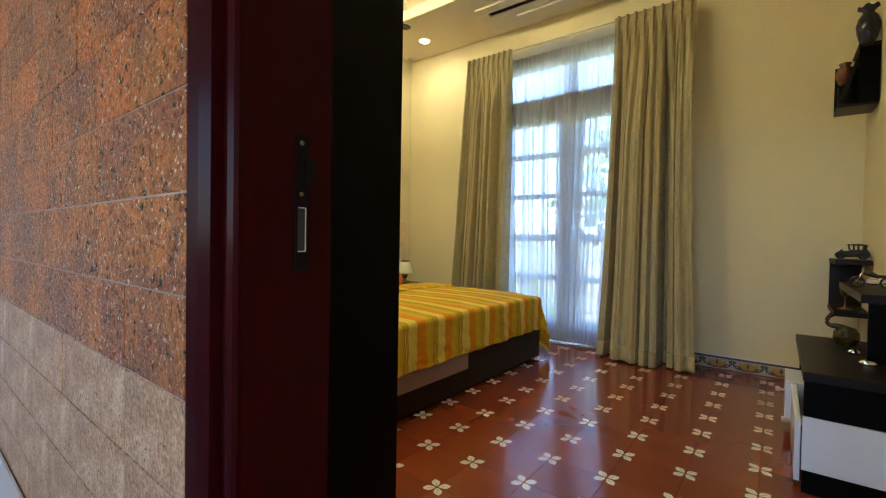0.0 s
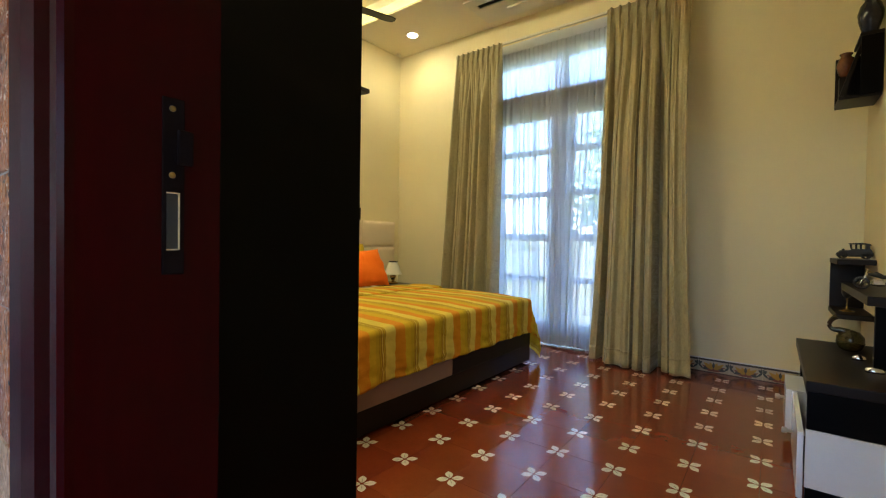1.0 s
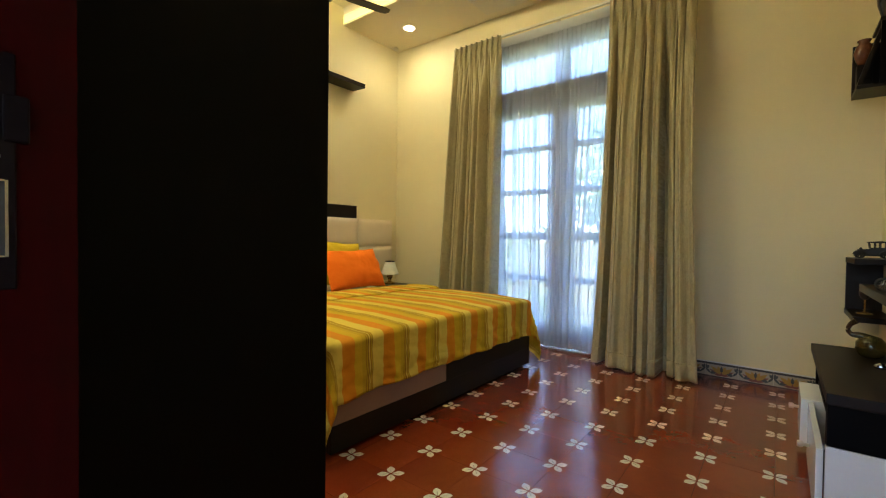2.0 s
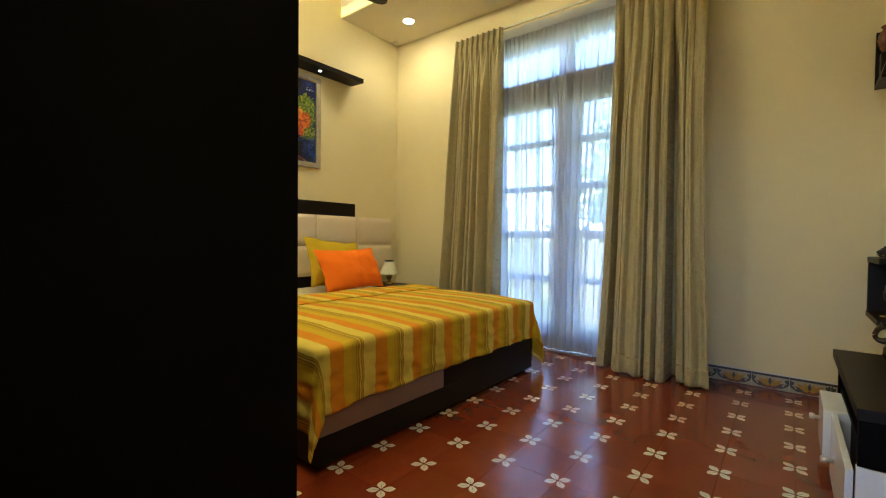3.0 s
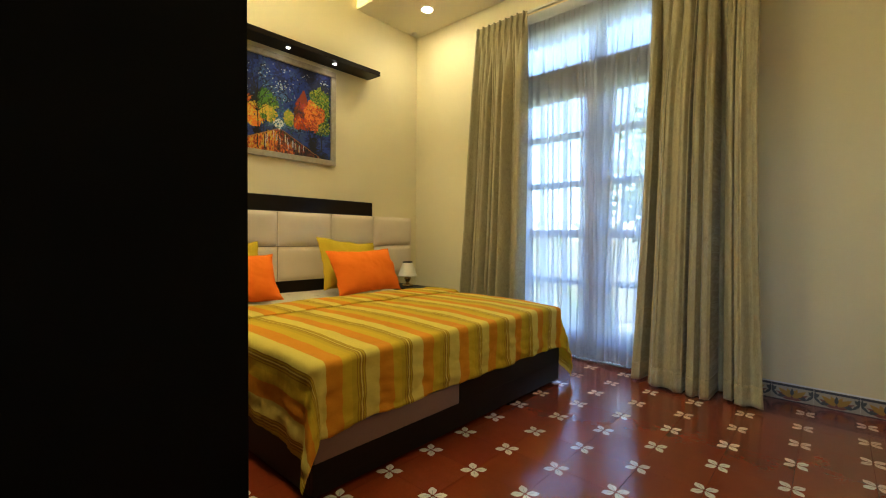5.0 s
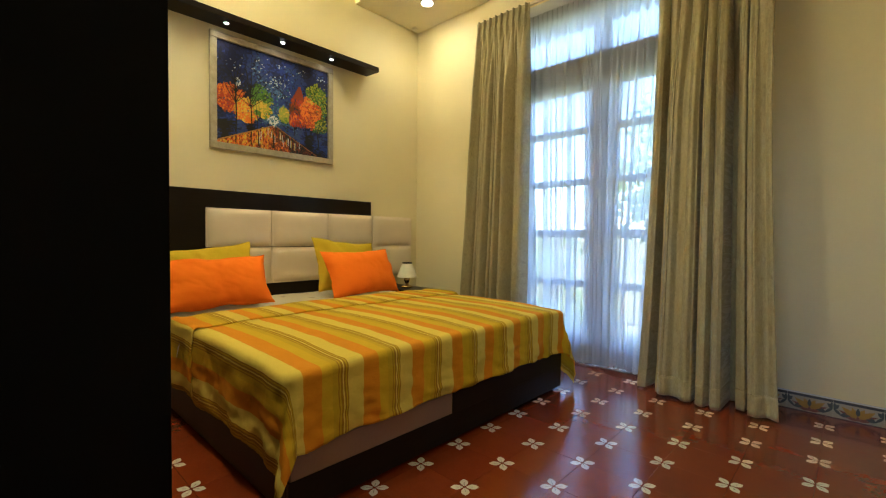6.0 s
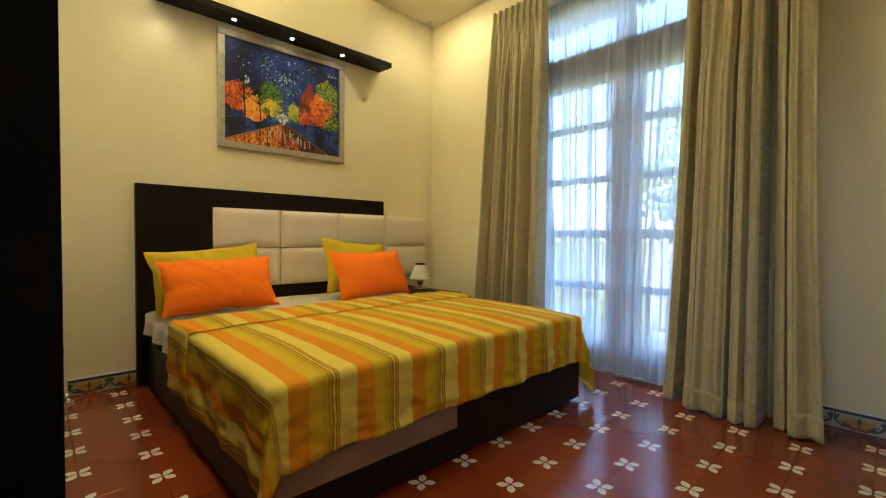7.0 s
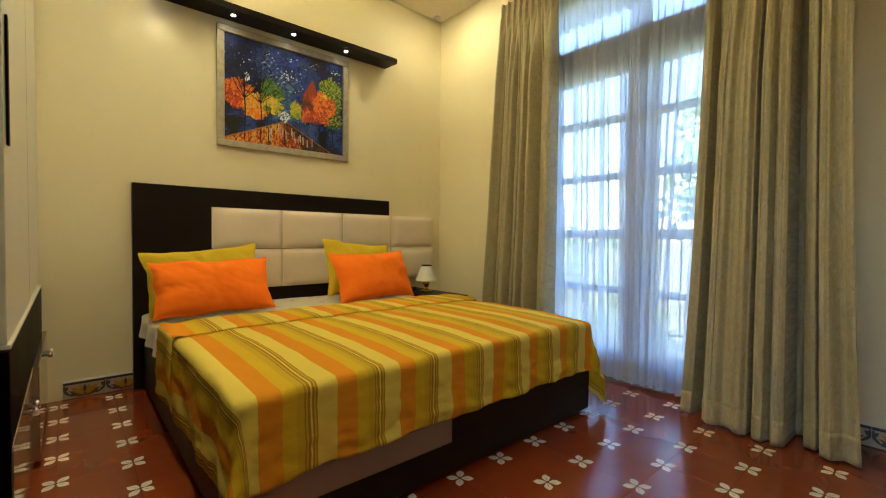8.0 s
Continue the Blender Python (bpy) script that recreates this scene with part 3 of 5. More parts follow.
part("foot_rail", box(B(), BX1 - 0.018, BX1, BY0, BY1, 0.249, 0.30, 0.002), BEDWOOD, bed)
part("dark_drawer_front", box(B(), BX1 - 0.018, BX1 + 0.001, 2.294, BY1, 0.1425, 0.2485, 0.002), BEDWOOD, bed)
part("drawer_front", box(B(), BX1 - 0.018, BX1 + 0.003, BY0 + 0.004, 2.29, 0.145, 0.246, 0.002), MAUVE, bed, "plain mauve laminate drawer front")
part("headboard", box(B(), XW + 0.004, -3.62, 1.415, 3.35, 0.0, 1.318, 0.004), BEDWOOD, bed, "dark wood headboard panel")
ys, zs = (1.862, 2.35, 2.862, 3.353, 3.862), (0.600, 0.893, 1.186)
for ya, yb in zip(ys, ys[1:]):
    for za, zb in zip(zs, zs[1:]):
        x0 = -3.617 if yb < 3.4 else XW + 0.004
        bm = B()
        box(bm, x0, -3.598, ya + 0.002, yb - 0.002, za + 0.002, zb - 0.002, 0.004)

        def puff(u, v, ya=ya, yb=yb, za=za, zb=zb):
            e = (1 - abs(2 * u - 1) ** 5) * (1 - abs(2 * v - 1) ** 5)
            return (-3.602 + 0.026 * max(e, 0) ** 0.5 + 0.003 * noise.noise((u * 3 + ya * 9, v * 3, zb)), ya + 0.003 + (yb - ya - 0.006) * u, za + 0.003 + (zb - za - 0.006) * v)
        sheet(bm, 18, 14, puff)
        part("pad", bm, LEATHER, bed, "cream leatherette pad")
bm = B()
box(bm, BX0 + 0.005, BX1 - 0.06, BY0 + 0.035, BY1 - 0.035, 0.30, 0.497, 0.065, 5)
for f in bm.faces:
    f.smooth = True
part("mattress", bm, SHEET, bed)
ZM = 0.515

# fitted sheet, hanging out along the near side at the head
def bed_sheet(u, v):
    x = BX0 + 0.01 + 0.92 * u
    d = v * (BY1 - BY0 + 0.28) - 0.14
    W = BY1 - BY0 - 0.03
    z = ZM - 0.012 + 0.004 * noise.noise((x * 6, d * 5, 0)) - 0.02 * abs(2 * min(max(d / (BY1 - BY0 - 0.03), 0), 1) - 1) ** 5
    y = BY0 + 0.015 + d
    if d < 0 or d > W:
        o = -d if d < 0 else d - W
        z -= max(0, o - 0.02)
        w = 0.018 + 0.02 * min(o / 0.2, 1) * (1 + math.sin(x * 23)) + 0.01
        y = BY0 + 0.015 - w if d < 0 else BY0 + 0.015 + W + w
    return (x, y, z)


solo("bed_sheet", sheet(B(), 40, 60, bed_sheet), SHEET, "crumpled cream floral bed sheet on the mattress", "bed sheet")

# blanket
HX = -2.87                              # its upper edge
A_SIDE, B_FOOT = 0.355, 0.272
CY0, CY1, CX1 = BY0 - 0.002, BY1 + 0.002, BX1 + 0.002
R = 0.024


def drop(d):
    """Outward and downward way of cloth that goes d over an edge."""
    q = R * math.pi / 2
    if d < q:
        a = d / R
        return R * math.sin(a) - R, R * (1 - math.cos(a))
    return 0.0, R + d - q


def cover(s, t, lift=0.0):
    """s: across from the near side; t: along from the upper edge."""
    W, L = CY1 - CY0 - 2 * R, CX1 - HX - R
    a = -s if s < 0 else (s - W if s > W else 0.0)
    b = t - L if t > L else 0.0
    side = -1 if s < W / 2 else 1
    wr = 0.006 * noise.noise((s * 5, t * 3.2, 1.7)) + 0.003 * noise.noise((s * 13, t * 8, 4))
    z = ZM + 0.016 + lift + wr + 0.010 * math.exp(-((t - 0.75) / 0.5) ** 2)
    sag = 0.010 * max(0.0, (t - L + 0.28) / 0.28) if t < L + 0.3 else 0.010
    z -= sag + 0.014 * abs(2 * min(max(s / W, 0), 1) - 1) ** 5
    x, y = HX + min(t, L), CY0 + R + min(max(s, 0), W)
    if a == 0 and b == 0:
        return (x, y, z)
    d = math.hypot(a, b)
    ux, uy = b / d, side * a / d
    o, dn = drop(d)
    corner = 2 * min(a, b) / (a + b + 1e-6) if a and b else 0.0
    fold = min(1.0, d / 0.25)
    along = t if a > b else s
    flare = 0.004 * fold + fold * 0.009 * math.sin(along * 17 + 1.2 * math.sin(along * 5)) + (0.007 if a > b else 0.015) * noise.noise((s * 8, t * 15, 7)) * fold + (0.006 if a > b else 0.012) * noise.noise((s * 18, t * 30, 2)) * fold + 0.012 * noise.noise((along * 4.5, d * 24, 11)) * fold
    flare = max(flare + 0.010, 0.004)
    flare += (0.22 if side < 0 else 0.26) * corner * max(0, d - 0.08)
    hang = dn * (1 - 0.05 * corner)
    x += ux * (R + o + flare + lift)
    y += uy * (R + o + flare + lift)
    z -= hang - lift
    return (x, y, max(z, 0.012))


bm = B()
S0, S1 = -A_SIDE, CY1 - CY0 - 2 * R + A_SIDE + 0.06
TL = CX1 - HX - R + B_FOOT


def bl(u, v):
    s, t = S0 + (S1 - S0) * u, TL * v
    s += 0.008 * math.sin(t * 9) if u in (0, 1) else 0
    return cover(s, t)


def bl_uv(u, v):
    return (S0 + (S1 - S0) * u + CY0 + R - 1.515 + 0.252 * 10, TL * v)


sheet(bm, 220, 150, bl, bl_uv)


def fold_top(u, v):
    s, t = S0 + (S1 - S0) * u, -0.012 + 0.385 * v
    e = 0.007 * (1 - (2 * v - 1) ** 8)
    return cover(s, max(t, -0.02), 0.006 + e)


def fold_uv(u, v):
    return (S0 + (S1 - S0) * u + CY0 + R - 1.515 + 0.252 * 10 + 0.045, 1.3 - 0.4 * v)


sheet(bm, 170, 22, fold_top, fold_uv)
blanket = solo("blanket", bm, BLANKET, "yellow and orange striped woven blanket folded back over the bed", "blanket")
so = blanket.modifiers.new("thickness", "SOLIDIFY")
so.thickness, so.offset = 0.004, 1


# ---- pillows ----
def pillow(name, c, w, h, th, rz, lean, roll, mat, label, seed, flange=0.008):
    """c: middle of the lower edge; the pillow leans back against the headboard."""
    rnd = Vector((seed * 3.1, seed * 1.7, 0))
    m = pose(*c, 0, 0, rz) @ pose(0, 0, 0, 0, -lean, 0) @ pose(0, 0, 0, roll, 0, 0)
    bm = B()

    def side(sg):
        def fn(u, v):
            p, q = 2 * u - 1, 2 * v - 1
            fp, fq = 1 - 2 * flange / w, 1 - 2 * flange / h        # flat seam border
            a, b = min(1.0, abs(p) / fp), min(1.0, abs(q) / fq)
            e = ((1 - a ** 2.6) * (1 - b ** 2.6)) ** 0.5
            ang = math.atan2(q * h, p * w)
            rim = max(a, b)
            crease = 0.007 * math.sin(9 * ang + 3 * noise.noise(Vector((p, q, sg)) + rnd)) * rim ** 2 * min(1.0, 4 * e)
            n = noise.noise(Vector((p * 1.6, q * 1.6, sg)) + rnd) * 0.018 + noise.noise(Vector((p * 5, q * 4, sg)) + rnd) * 0.005 - 0.006 * abs(noise.noise(Vector((p * 6 + q * 3, q * 4, sg)) + rnd))
            edge = 0.010 * noise.noise(Vector((p * 2.2, q * 2.2, 3)) + rnd)
            wave = 0.006 * noise.noise(Vector((p * 5, q * 5, 9)) + rnd) * (1 - e)
            return m @ Vector((sg * (th / 2 * e + 0.0015 + crease) + n * e * sg + edge * (1 - e) + wave, p * w / 2 * (1 - 0.075 * (1 - q * q)) + edge, h / 2 + q * h / 2 * (1 - 0.10 * (1 - p * p)) + edge))
        return fn
    sheet(bm, 60, 44, side(1))
    sheet(bm, 60, 44, side(-1))
    body = solo(name, bm, mat, label, "pillow", "pillows on the bed")
    return body


pillow("pillow", (-3.22, 1.775, 0.525), 0.66, 0.415, 0.17, -3, 22, 5, MUSTARD, "mustard yellow cotton pillow leaning on the headboard", 1)
pillow("pillow", (-3.20, 2.835, 0.525), 0.62, 0.455, 0.16, 5, 20, -5, MUSTARD, "mustard yellow cotton pillow leaning on the headboard", 2)
pillow("pillow", (-2.97, 1.752, 0.535), 0.635, 0.345, 0.19, -3, 25, 1.5, ORANGE, "bright orange cotton pillow in front of a yellow one", 3)
pillow("pillow", (-2.95, 2.825, 0.53), 0.66, 0.38, 0.19, 3, 25, 1, ORANGE, "bright orange cotton pillow in front of a yellow one", 4)

# ---- nightstand and lamp ----
ns = thing("nightstand", (-3.33, 3.56, 0), "low dark wood nightstand beside the bed", "nightstand")
part("body", box(B(), -3.66, -2.95, 3.40, 3.675, 0.0, 0.468, 0.004), BEDWOOD, ns)
part("top", box(B(), -3.665, -2.92, 3.385, 3.69, 0.470, 0.498, 0.004), BEDWOOD, ns)
dr = part("drawer", box(B(), -2.949, -2.932, 3.415, 3.66, 0.27, 0.45, 0.003), BEDWOOD, ns)
part("handle", box(B(), -2.931, -2.918, 3.50, 3.58, 0.355, 0.367, 0.003), STEEL, dr)
tl = thing("table_lamp", (-3.31, 3.545, 0.498), "small table lamp with a cream shade on the nightstand", "lamp")
C = (-3.31, 3.545, 0.499)
part("base", lathe(B(), [(0.055, 0), (0.055, 0.012), (0.03, 0.022), (0.014, 0.03), (0.02, 0.05), (0.032, 0.07), (0.03, 0.09), (0.012, 0.105), (0.008, 0.115), (0.008, 0.15)], C), BRASS, tl)
bm = B()
lathe(bm, [(0.096, 0.100), (0.095, 0.103), (0.072, 0.165), (0.047, 0.232), (0.046, 0.235), (0.0445, 0.235), (0.0455, 0.231), (0.070, 0.165), (0.093, 0.103), (0.0945, 0.100)], C, 28)
part("shade", bm, SHADE, tl, "cream conical shade")
bm = B()
lathe(bm, [(0.048, 0.230), (0.0485, 0.241), (0.044, 0.241), (0.044, 0.230)], C, 28)
part("rim", bm, BEDWOOD, tl, "dark rim")
ck = thing("phone_dock", (-3.47, 3.50, 0.498), "small black device on the nightstand", "device")
part("body", box(B(), -3.51, -3.43, 3.44, 3.53, 0.499, 0.532, 0.008), DARKMETAL, ck)

# ---- picture and shelf over the bed ----
PY0, PY1, PZ0, PZ1 = 1.912, 2.945, 1.63, 2.49
pic = thing("painting", (-3.66, 2.43, 1.63), "bright framed oil painting of a park avenue at night", "painting")
bm = B()
for q in ((PY0, PY1, PZ0, PZ0 + 0.05), (PY0, PY1, PZ1 - 0.05, PZ1), (PY0, PY0 + 0.05, PZ0 + 0.05, PZ1 - 0.05), (PY1 - 0.05, PY1, PZ0 + 0.05, PZ1 - 0.05)):
    box(bm, XW + 0.004, -3.648, *q, 0.006)
part("picture_frame", bm, SILVERWOOD, pic, "worn silver-gold wooden frame")
PAINTS = {}
for nm, c in dict(night=(0.006, 0.009, 0.05), blue=(0.022, 0.05, 0.28), mist=(0.10, 0.22, 0.5), white=(0.72, 0.76, 0.8), red=(0.50, 0.05, 0.010), orange=(0.80, 0.20, 0.008),
                  yellow=(0.75, 0.48, 0.04), green=(0.10, 0.24, 0.03), teal=(0.03, 0.16, 0.18), navy=(0.010, 0.020, 0.115), steel=(0.045, 0.085, 0.26), lime=(0.38, 0.40, 0.03), moss=(0.03, 0.075, 0.015), rust=(0.30, 0.045, 0.010), dark=(0.012, 0.010, 0.012), brown=(0.12, 0.035, 0.012), sand=(0.45, 0.2, 0.05)).items():
    PAINTS[nm] = mottled("oil_paint_" + nm, tuple(v * 0.75 for v in c), c, 40, 0.35, 200, 0.5, 0.002)
PAINT_NAMES = list(PAINTS)
canvas = part("canvas", box(B(), XW + 0.006, -3.664, PY0 + 0.045, PY1 - 0.045, PZ0 + 0.045, PZ1 - 0.045), PAINTS["night"], pic)
bm = B()
rp = random.Random(11)


STROKE = [0.0]                                          # later strokes lie over earlier ones


def dab(u, v, col, w, h, a=0.0):
    """A stroke at (u, v), both 0 to 1 from the lower near corner."""
    iw, ih = PY1 - PY0 - 0.11, PZ1 - PZ0 - 0.11
    cy, cz = PY0 + 0.055 + u * iw, PZ0 + 0.055 + v * ih
    STROKE[0] += 4e-7
    x = -3.6638 + STROKE[0]
    ca, sa = math.cos(a), math.sin(a)
    vs = []
    for p, q in ((-1, -0.4), (-0.5, -1), (0.6, -0.9), (1, 0.3), (0.4, 1), (-0.7, 0.8)):
        yy, zz = p * w / 2, q * h / 2
        y, z = cy + yy * ca - zz * sa, cz + yy * sa + zz * ca
        vs.append(bm.verts.new((x, min(max(y, PY0 + 0.052), PY1 - 0.052), min(max(z, PZ0 + 0.052), PZ1 - 0.052))))
    bm.faces.new(vs).material_index = PAINT_NAMES.index(col)




def field(u, v, k, scale=5.0):
    """Slow change of tone, so that strokes lie in drifts."""
    return noise.noise((u * scale, v * scale, k)) + rp.gauss(0, 0.16)


for k in range(5200):                                   # night sky and mist
    u, v = rp.random(), rp.uniform(0.22, 1)
    m = math.exp(-((u - 0.50) / 0.20) ** 2) * (1.25 - v)
    f = field(u, v, 1) + 1.0 * m - 0.30 * max(0.0, v - 0.75) * 4 * (u > 0.45)
    col = "mist" if f > 0.95 else "steel" if f > 0.55 else "blue" if f > 0.18 else "navy" if f > -0.22 else "night"
    s = rp.uniform(0.010, 0.026) * (0.6 if col in ("mist", "steel") else 1)
    dab(u, v, col, s * 1.3, s, rp.uniform(0, 3.1))
for u0, v0, n, sp in ((0.52, 0.91, 12, 0.02), (0.46, 0.74, 34, 0.045), (0.55, 0.74, 26, 0.05), (0.36, 0.86, 20, 0.05), (0.40, 0.62, 22, 0.05), (0.74, 0.90, 8, 0.03), (0.93, 0.90, 16, 0.03), (0.12, 0.80, 12, 0.06), (0.60, 0.62, 14, 0.05)):
    for k in range(n):                                  # pale flecks
        s = rp.uniform(0.003, 0.010)
        dab(rp.gauss(u0, sp), rp.gauss(v0, sp * 0.7), rp.choice(("white", "mist", "white")), s * 1.5, s, rp.uniform(-0.6, 0.6))
for k in range(2600):                                   # wet avenue, widening towards the viewer
    v = 0.25 * (1 - math.sqrt(rp.random()))
    a, b = 0.46 - (0.25 - v) * 1.9, 0.47 + (0.25 - v) * 1.7
    u = rp.uniform(a, b)
    g = (u - a) / max(b - a, 1e-3) + 0.25 * noise.noise((u * 14, v * 3, 5))
    f = rp.random()
    col = ("orange" if f < 0.4 else "yellow" if f < 0.62 else "rust") if g < 0.42 else ("rust" if f < 0.4 else "brown" if f < 0.75 else "orange") if g < 0.7 else ("dark" if f < 0.5 else "brown" if f < 0.85 else "rust")
    dab(u, v, col, rp.uniform(0.006, 0.016), rp.uniform(0.012, 0.034), rp.uniform(-0.1, 0.1))
for side, n in ((-1, 420), (1, 620)):                   # blue banks beside it
    for k in range(n):
        q = math.sqrt(rp.random())
        u = 0.46 - 0.46 * q if side < 0 else 0.48 + 0.52 * q
        v = max(0.0, 0.25 - (0.25 if side < 0 else 0.30) * q) + rp.uniform(0.01, 0.05 + 0.19 * q)
        f = field(u, v, 7, 8)
        dab(u, v, "steel" if f > 0.3 else "blue" if f > 0.0 else "navy" if f > -0.2 else "dark", 0.03, 0.012, 0.3 * -side)
for k in range(700):                                    # glow at the end of the avenue
    u, v = rp.gauss(0.47, 0.06), rp.gauss(0.36, 0.10)
    if 0.24 < v < 0.9:
        s = rp.uniform(0.005, 0.015)
        near = abs(u - 0.47) + abs(v - 0.31)
        dab(u, v, rp.choice(("white", "mist", "white", "teal") if near < 0.07 else ("mist", "steel", "steel", "teal", "blue")), s * 1.3, s, rp.uniform(0, 3.1))


def clump(u, v, ru, rv, cols, n):
    """A tree crown: lit colours first in cols, shade colours last."""
    edge = [1 + 0.35 * noise.noise((2.5 * math.cos(q * 0.3), 2.5 * math.sin(q * 0.3), u * 31 + v)) for q in range(22)]
    for k in range(6 * n):
        a = rp.uniform(0, 6.28)
        r = math.sqrt(rp.random()) * edge[int(a / 0.3)] + rp.gauss(0, 0.05)
        x, y = r * math.cos(a), r * math.sin(a)
        f = 0.5 + 0.5 * noise.noise(((u + ru * x) * 15, (v + rv * y) * 15, 3)) - 0.28 * y + rp.gauss(0, 0.16)
        col = cols[min(len(cols) - 1, max(0, int(f * len(cols))))]
        s = rp.uniform(0.006, 0.016)
        dab(u + ru * x, v + rv * y, col, s * 1.2, s, rp.uniform(0, 3.1))


clump(0.10, 0.45, 0.13, 0.14, ("orange", "red", "orange", "red", "rust"), 150)
clump(0.22, 0.36, 0.10, 0.12, ("yellow", "orange", "yellow", "orange", "orange"), 110)
clump(0.35, 0.52, 0.09, 0.13, ("moss", "green", "green", "moss", "lime"), 110)
clump(0.36, 0.40, 0.08, 0.08, ("yellow", "lime", "yellow", "green"), 80)
clump(0.56, 0.39, 0.05, 0.09, ("yellow", "lime", "lime", "green"), 70)
for k in range(620):                                    # red house with a steep roof
    v = rp.uniform(0.30, 0.74)
    half = 0.075 if v < 0.56 else 0.075 * (0.76 - v) / 0.20
    u = 0.685 + rp.uniform(-half, half) + 0.10 * max(0.0, v - 0.5)
    f = field(u, v, 12, 9)
    dab(u, v, "orange" if f > 0.3 and v < 0.56 else "red" if f > 0.0 and v < 0.6 else "rust" if f > -0.3 else "brown", 0.009, 0.022, rp.uniform(-0.15, 0.15))
clump(0.88, 0.62, 0.11, 0.20, ("lime", "green", "moss", "lime", "green", "moss", "teal"), 210)
clump(0.90, 0.38, 0.09, 0.12, ("green", "moss", "lime", "moss", "teal"), 120)
clump(0.80, 0.47, 0.085, 0.16, ("yellow", "orange", "orange", "red", "rust", "orange"), 160)
clump(0.88, 0.50, 0.05, 0.10, ("red", "orange", "rust"), 50)
clump(0.155, 0.63, 0.020, 0.040, ("white", "mist", "white"), 10)
for u, v0, v1, w in ((0.14, 0.13, 0.66, 0.012), (0.265, 0.10, 0.60, 0.011), (0.315, 0.17, 0.45, 0.005), (0.345, 0.18, 0.42, 0.004), (0.775, 0.11, 0.32, 0.010), (0.895, 0.08, 0.30, 0.012), (0.655, 0.20, 0.30, 0.005)):
    for k in range(40):
        t = k / 39
        dab(u + 0.006 * math.sin(t * 5), v0 + (v1 - v0) * t, "dark", w * (1.15 - 0.6 * t), 0.022)
for u, v, n, top in ((0.14, 0.42, 15, 0.42), (0.265, 0.40, 13, 0.38)):      # bare branches
    for b in range(n):
        a, L = 0.55 + 2.1 * (b + rp.random()) / n, rp.uniform(0.2, top)
        bend = rp.uniform(-0.5, 0.5)
        for k in range(30):
            r = L * k / 29
            dab(u + 0.62 * r * math.cos(a + bend * r), v + 0.10 * (b % 3) + r * math.sin(a + bend * r) * 0.9, "dark", 0.013, 0.0065 * (1.1 - 0.8 * k / 29), a)
for k in range(24):                                     # light reflections
    u = 0.30 + 0.42 * rp.random()
    v, col = rp.uniform(0.02, 0.14) + 0.05 * (0.72 - u), rp.choice(("yellow", "white", "yellow"))
    for j in range(8):
        dab(u, v + j * 0.009, col, 0.005 * rp.uniform(0.6, 1.2), 0.014)
for u in (0.14, 0.265, 0.33, 0.46):                     # dark reflections of the trunks
    for j in range(14):
        dab(u, 0.02 + 0.011 * j * (1 if u > 0.2 else 0.5), "dark", 0.009, 0.016)
for k in range(70):                                     # kerb lines
    t = k / 69
    dab(0.45 - 0.45 * t, 0.25 - 0.235 * t, "sand", 0.020, 0.007 + 0.004 * t, 0.42)
    dab(0.49 + 0.39 * t, 0.25 - 0.25 * t, "sand", 0.020, 0.005, -0.5)
part("brushwork", bm, [PAINTS[k] for k in PAINT_NAMES], canvas, "thick strokes of blue, orange, yellow and green paint")

shelf = thing("picture_shelf", (-3.6, 2.43, 2.535), "dark wood wall shelf with small spotlights over the painting", "shelf")
bm = B()
prism(bm, [(XW + 0.003, 1.515), (-3.50, 1.515), (-3.50, 3.345), (XW + 0.003, 3.33)], 2.535, 2.578, "z")
part("board", bm, BEDWOOD, shelf)
SPOTGLOW = glow("spot_lens", (1.0, 0.94, 0.8), 2.2)
for y in (1.56, 2.0, 2.43, 2.875):
    bm = B()
    lathe(bm, [(0.019, 2.530), (0.021, 2.533), (0.021, 2.536)], (-3.57, y, 0), 16)
    sp = part("spotlight", bm, STEEL, shelf)
    part("lens", lathe(B(), [(0.013, 2.5275), (0.014, 2.5295)], (-3.57, y, 0), 14), SPOTGLOW, sp)
    lamp("SPOT", "picture_beam", pose(-3.57, y, 2.522), 0.27, (1.0, 0.88, 0.6), 0.01, spot=110)

# ---- ceiling fittings ----
DLGLOW = glow("downlight_glow", (1.0, 0.9, 0.7), 4.0)
# the last three fittings are unseen and carry the added fill beams
for x, y in DOWN:
    dl = thing("downlight", (x, y, ZC), "round recessed ceiling downlight, switched on", "light", "ceiling downlights")
    part("rim", lathe(B(), [(0.062, -0.006), (0.068, -0.002), (0.068, 0.0)], (x, y, ZC), 28), PLASTIC, dl)
    part("diffuser", lathe(B(), [(0.050, -0.0095), (0.052, -0.0065)], (x, y, ZC), 28), DLGLOW, dl)
solo("smoke_sensor", lathe(B(), [(0.012, -0.028), (0.026, -0.025), (0.03, -0.008), (0.02, 0.0)], (-3.61, 3.90, ZC), 20), PLASTIC, "small round cream sensor in the ceiling corner", "sensor")

acu = thing("ceiling_vent", (-1.8, 3.62, ZC), "cream ceiling air conditioner panel with a dark slot", "air conditioner")
bm = B()
for q in ((-2.36, -1.0, 3.44, 3.545), (-2.36, -1.0, 3.605, 3.88), (-2.36, -2.28, 3.545, 3.605), (-1.1, -1.0, 3.545, 3.605)):
    box(bm, *q, ZC - 0.022, ZC - 0.001, 0.004)
part("panel", bm, PLASTIC, acu)
part("slot", box(B(), -2.28, -1.1, 3.545, 3.605, ZC - 0.006, ZC - 0.0015), BLACKSLOT, acu)
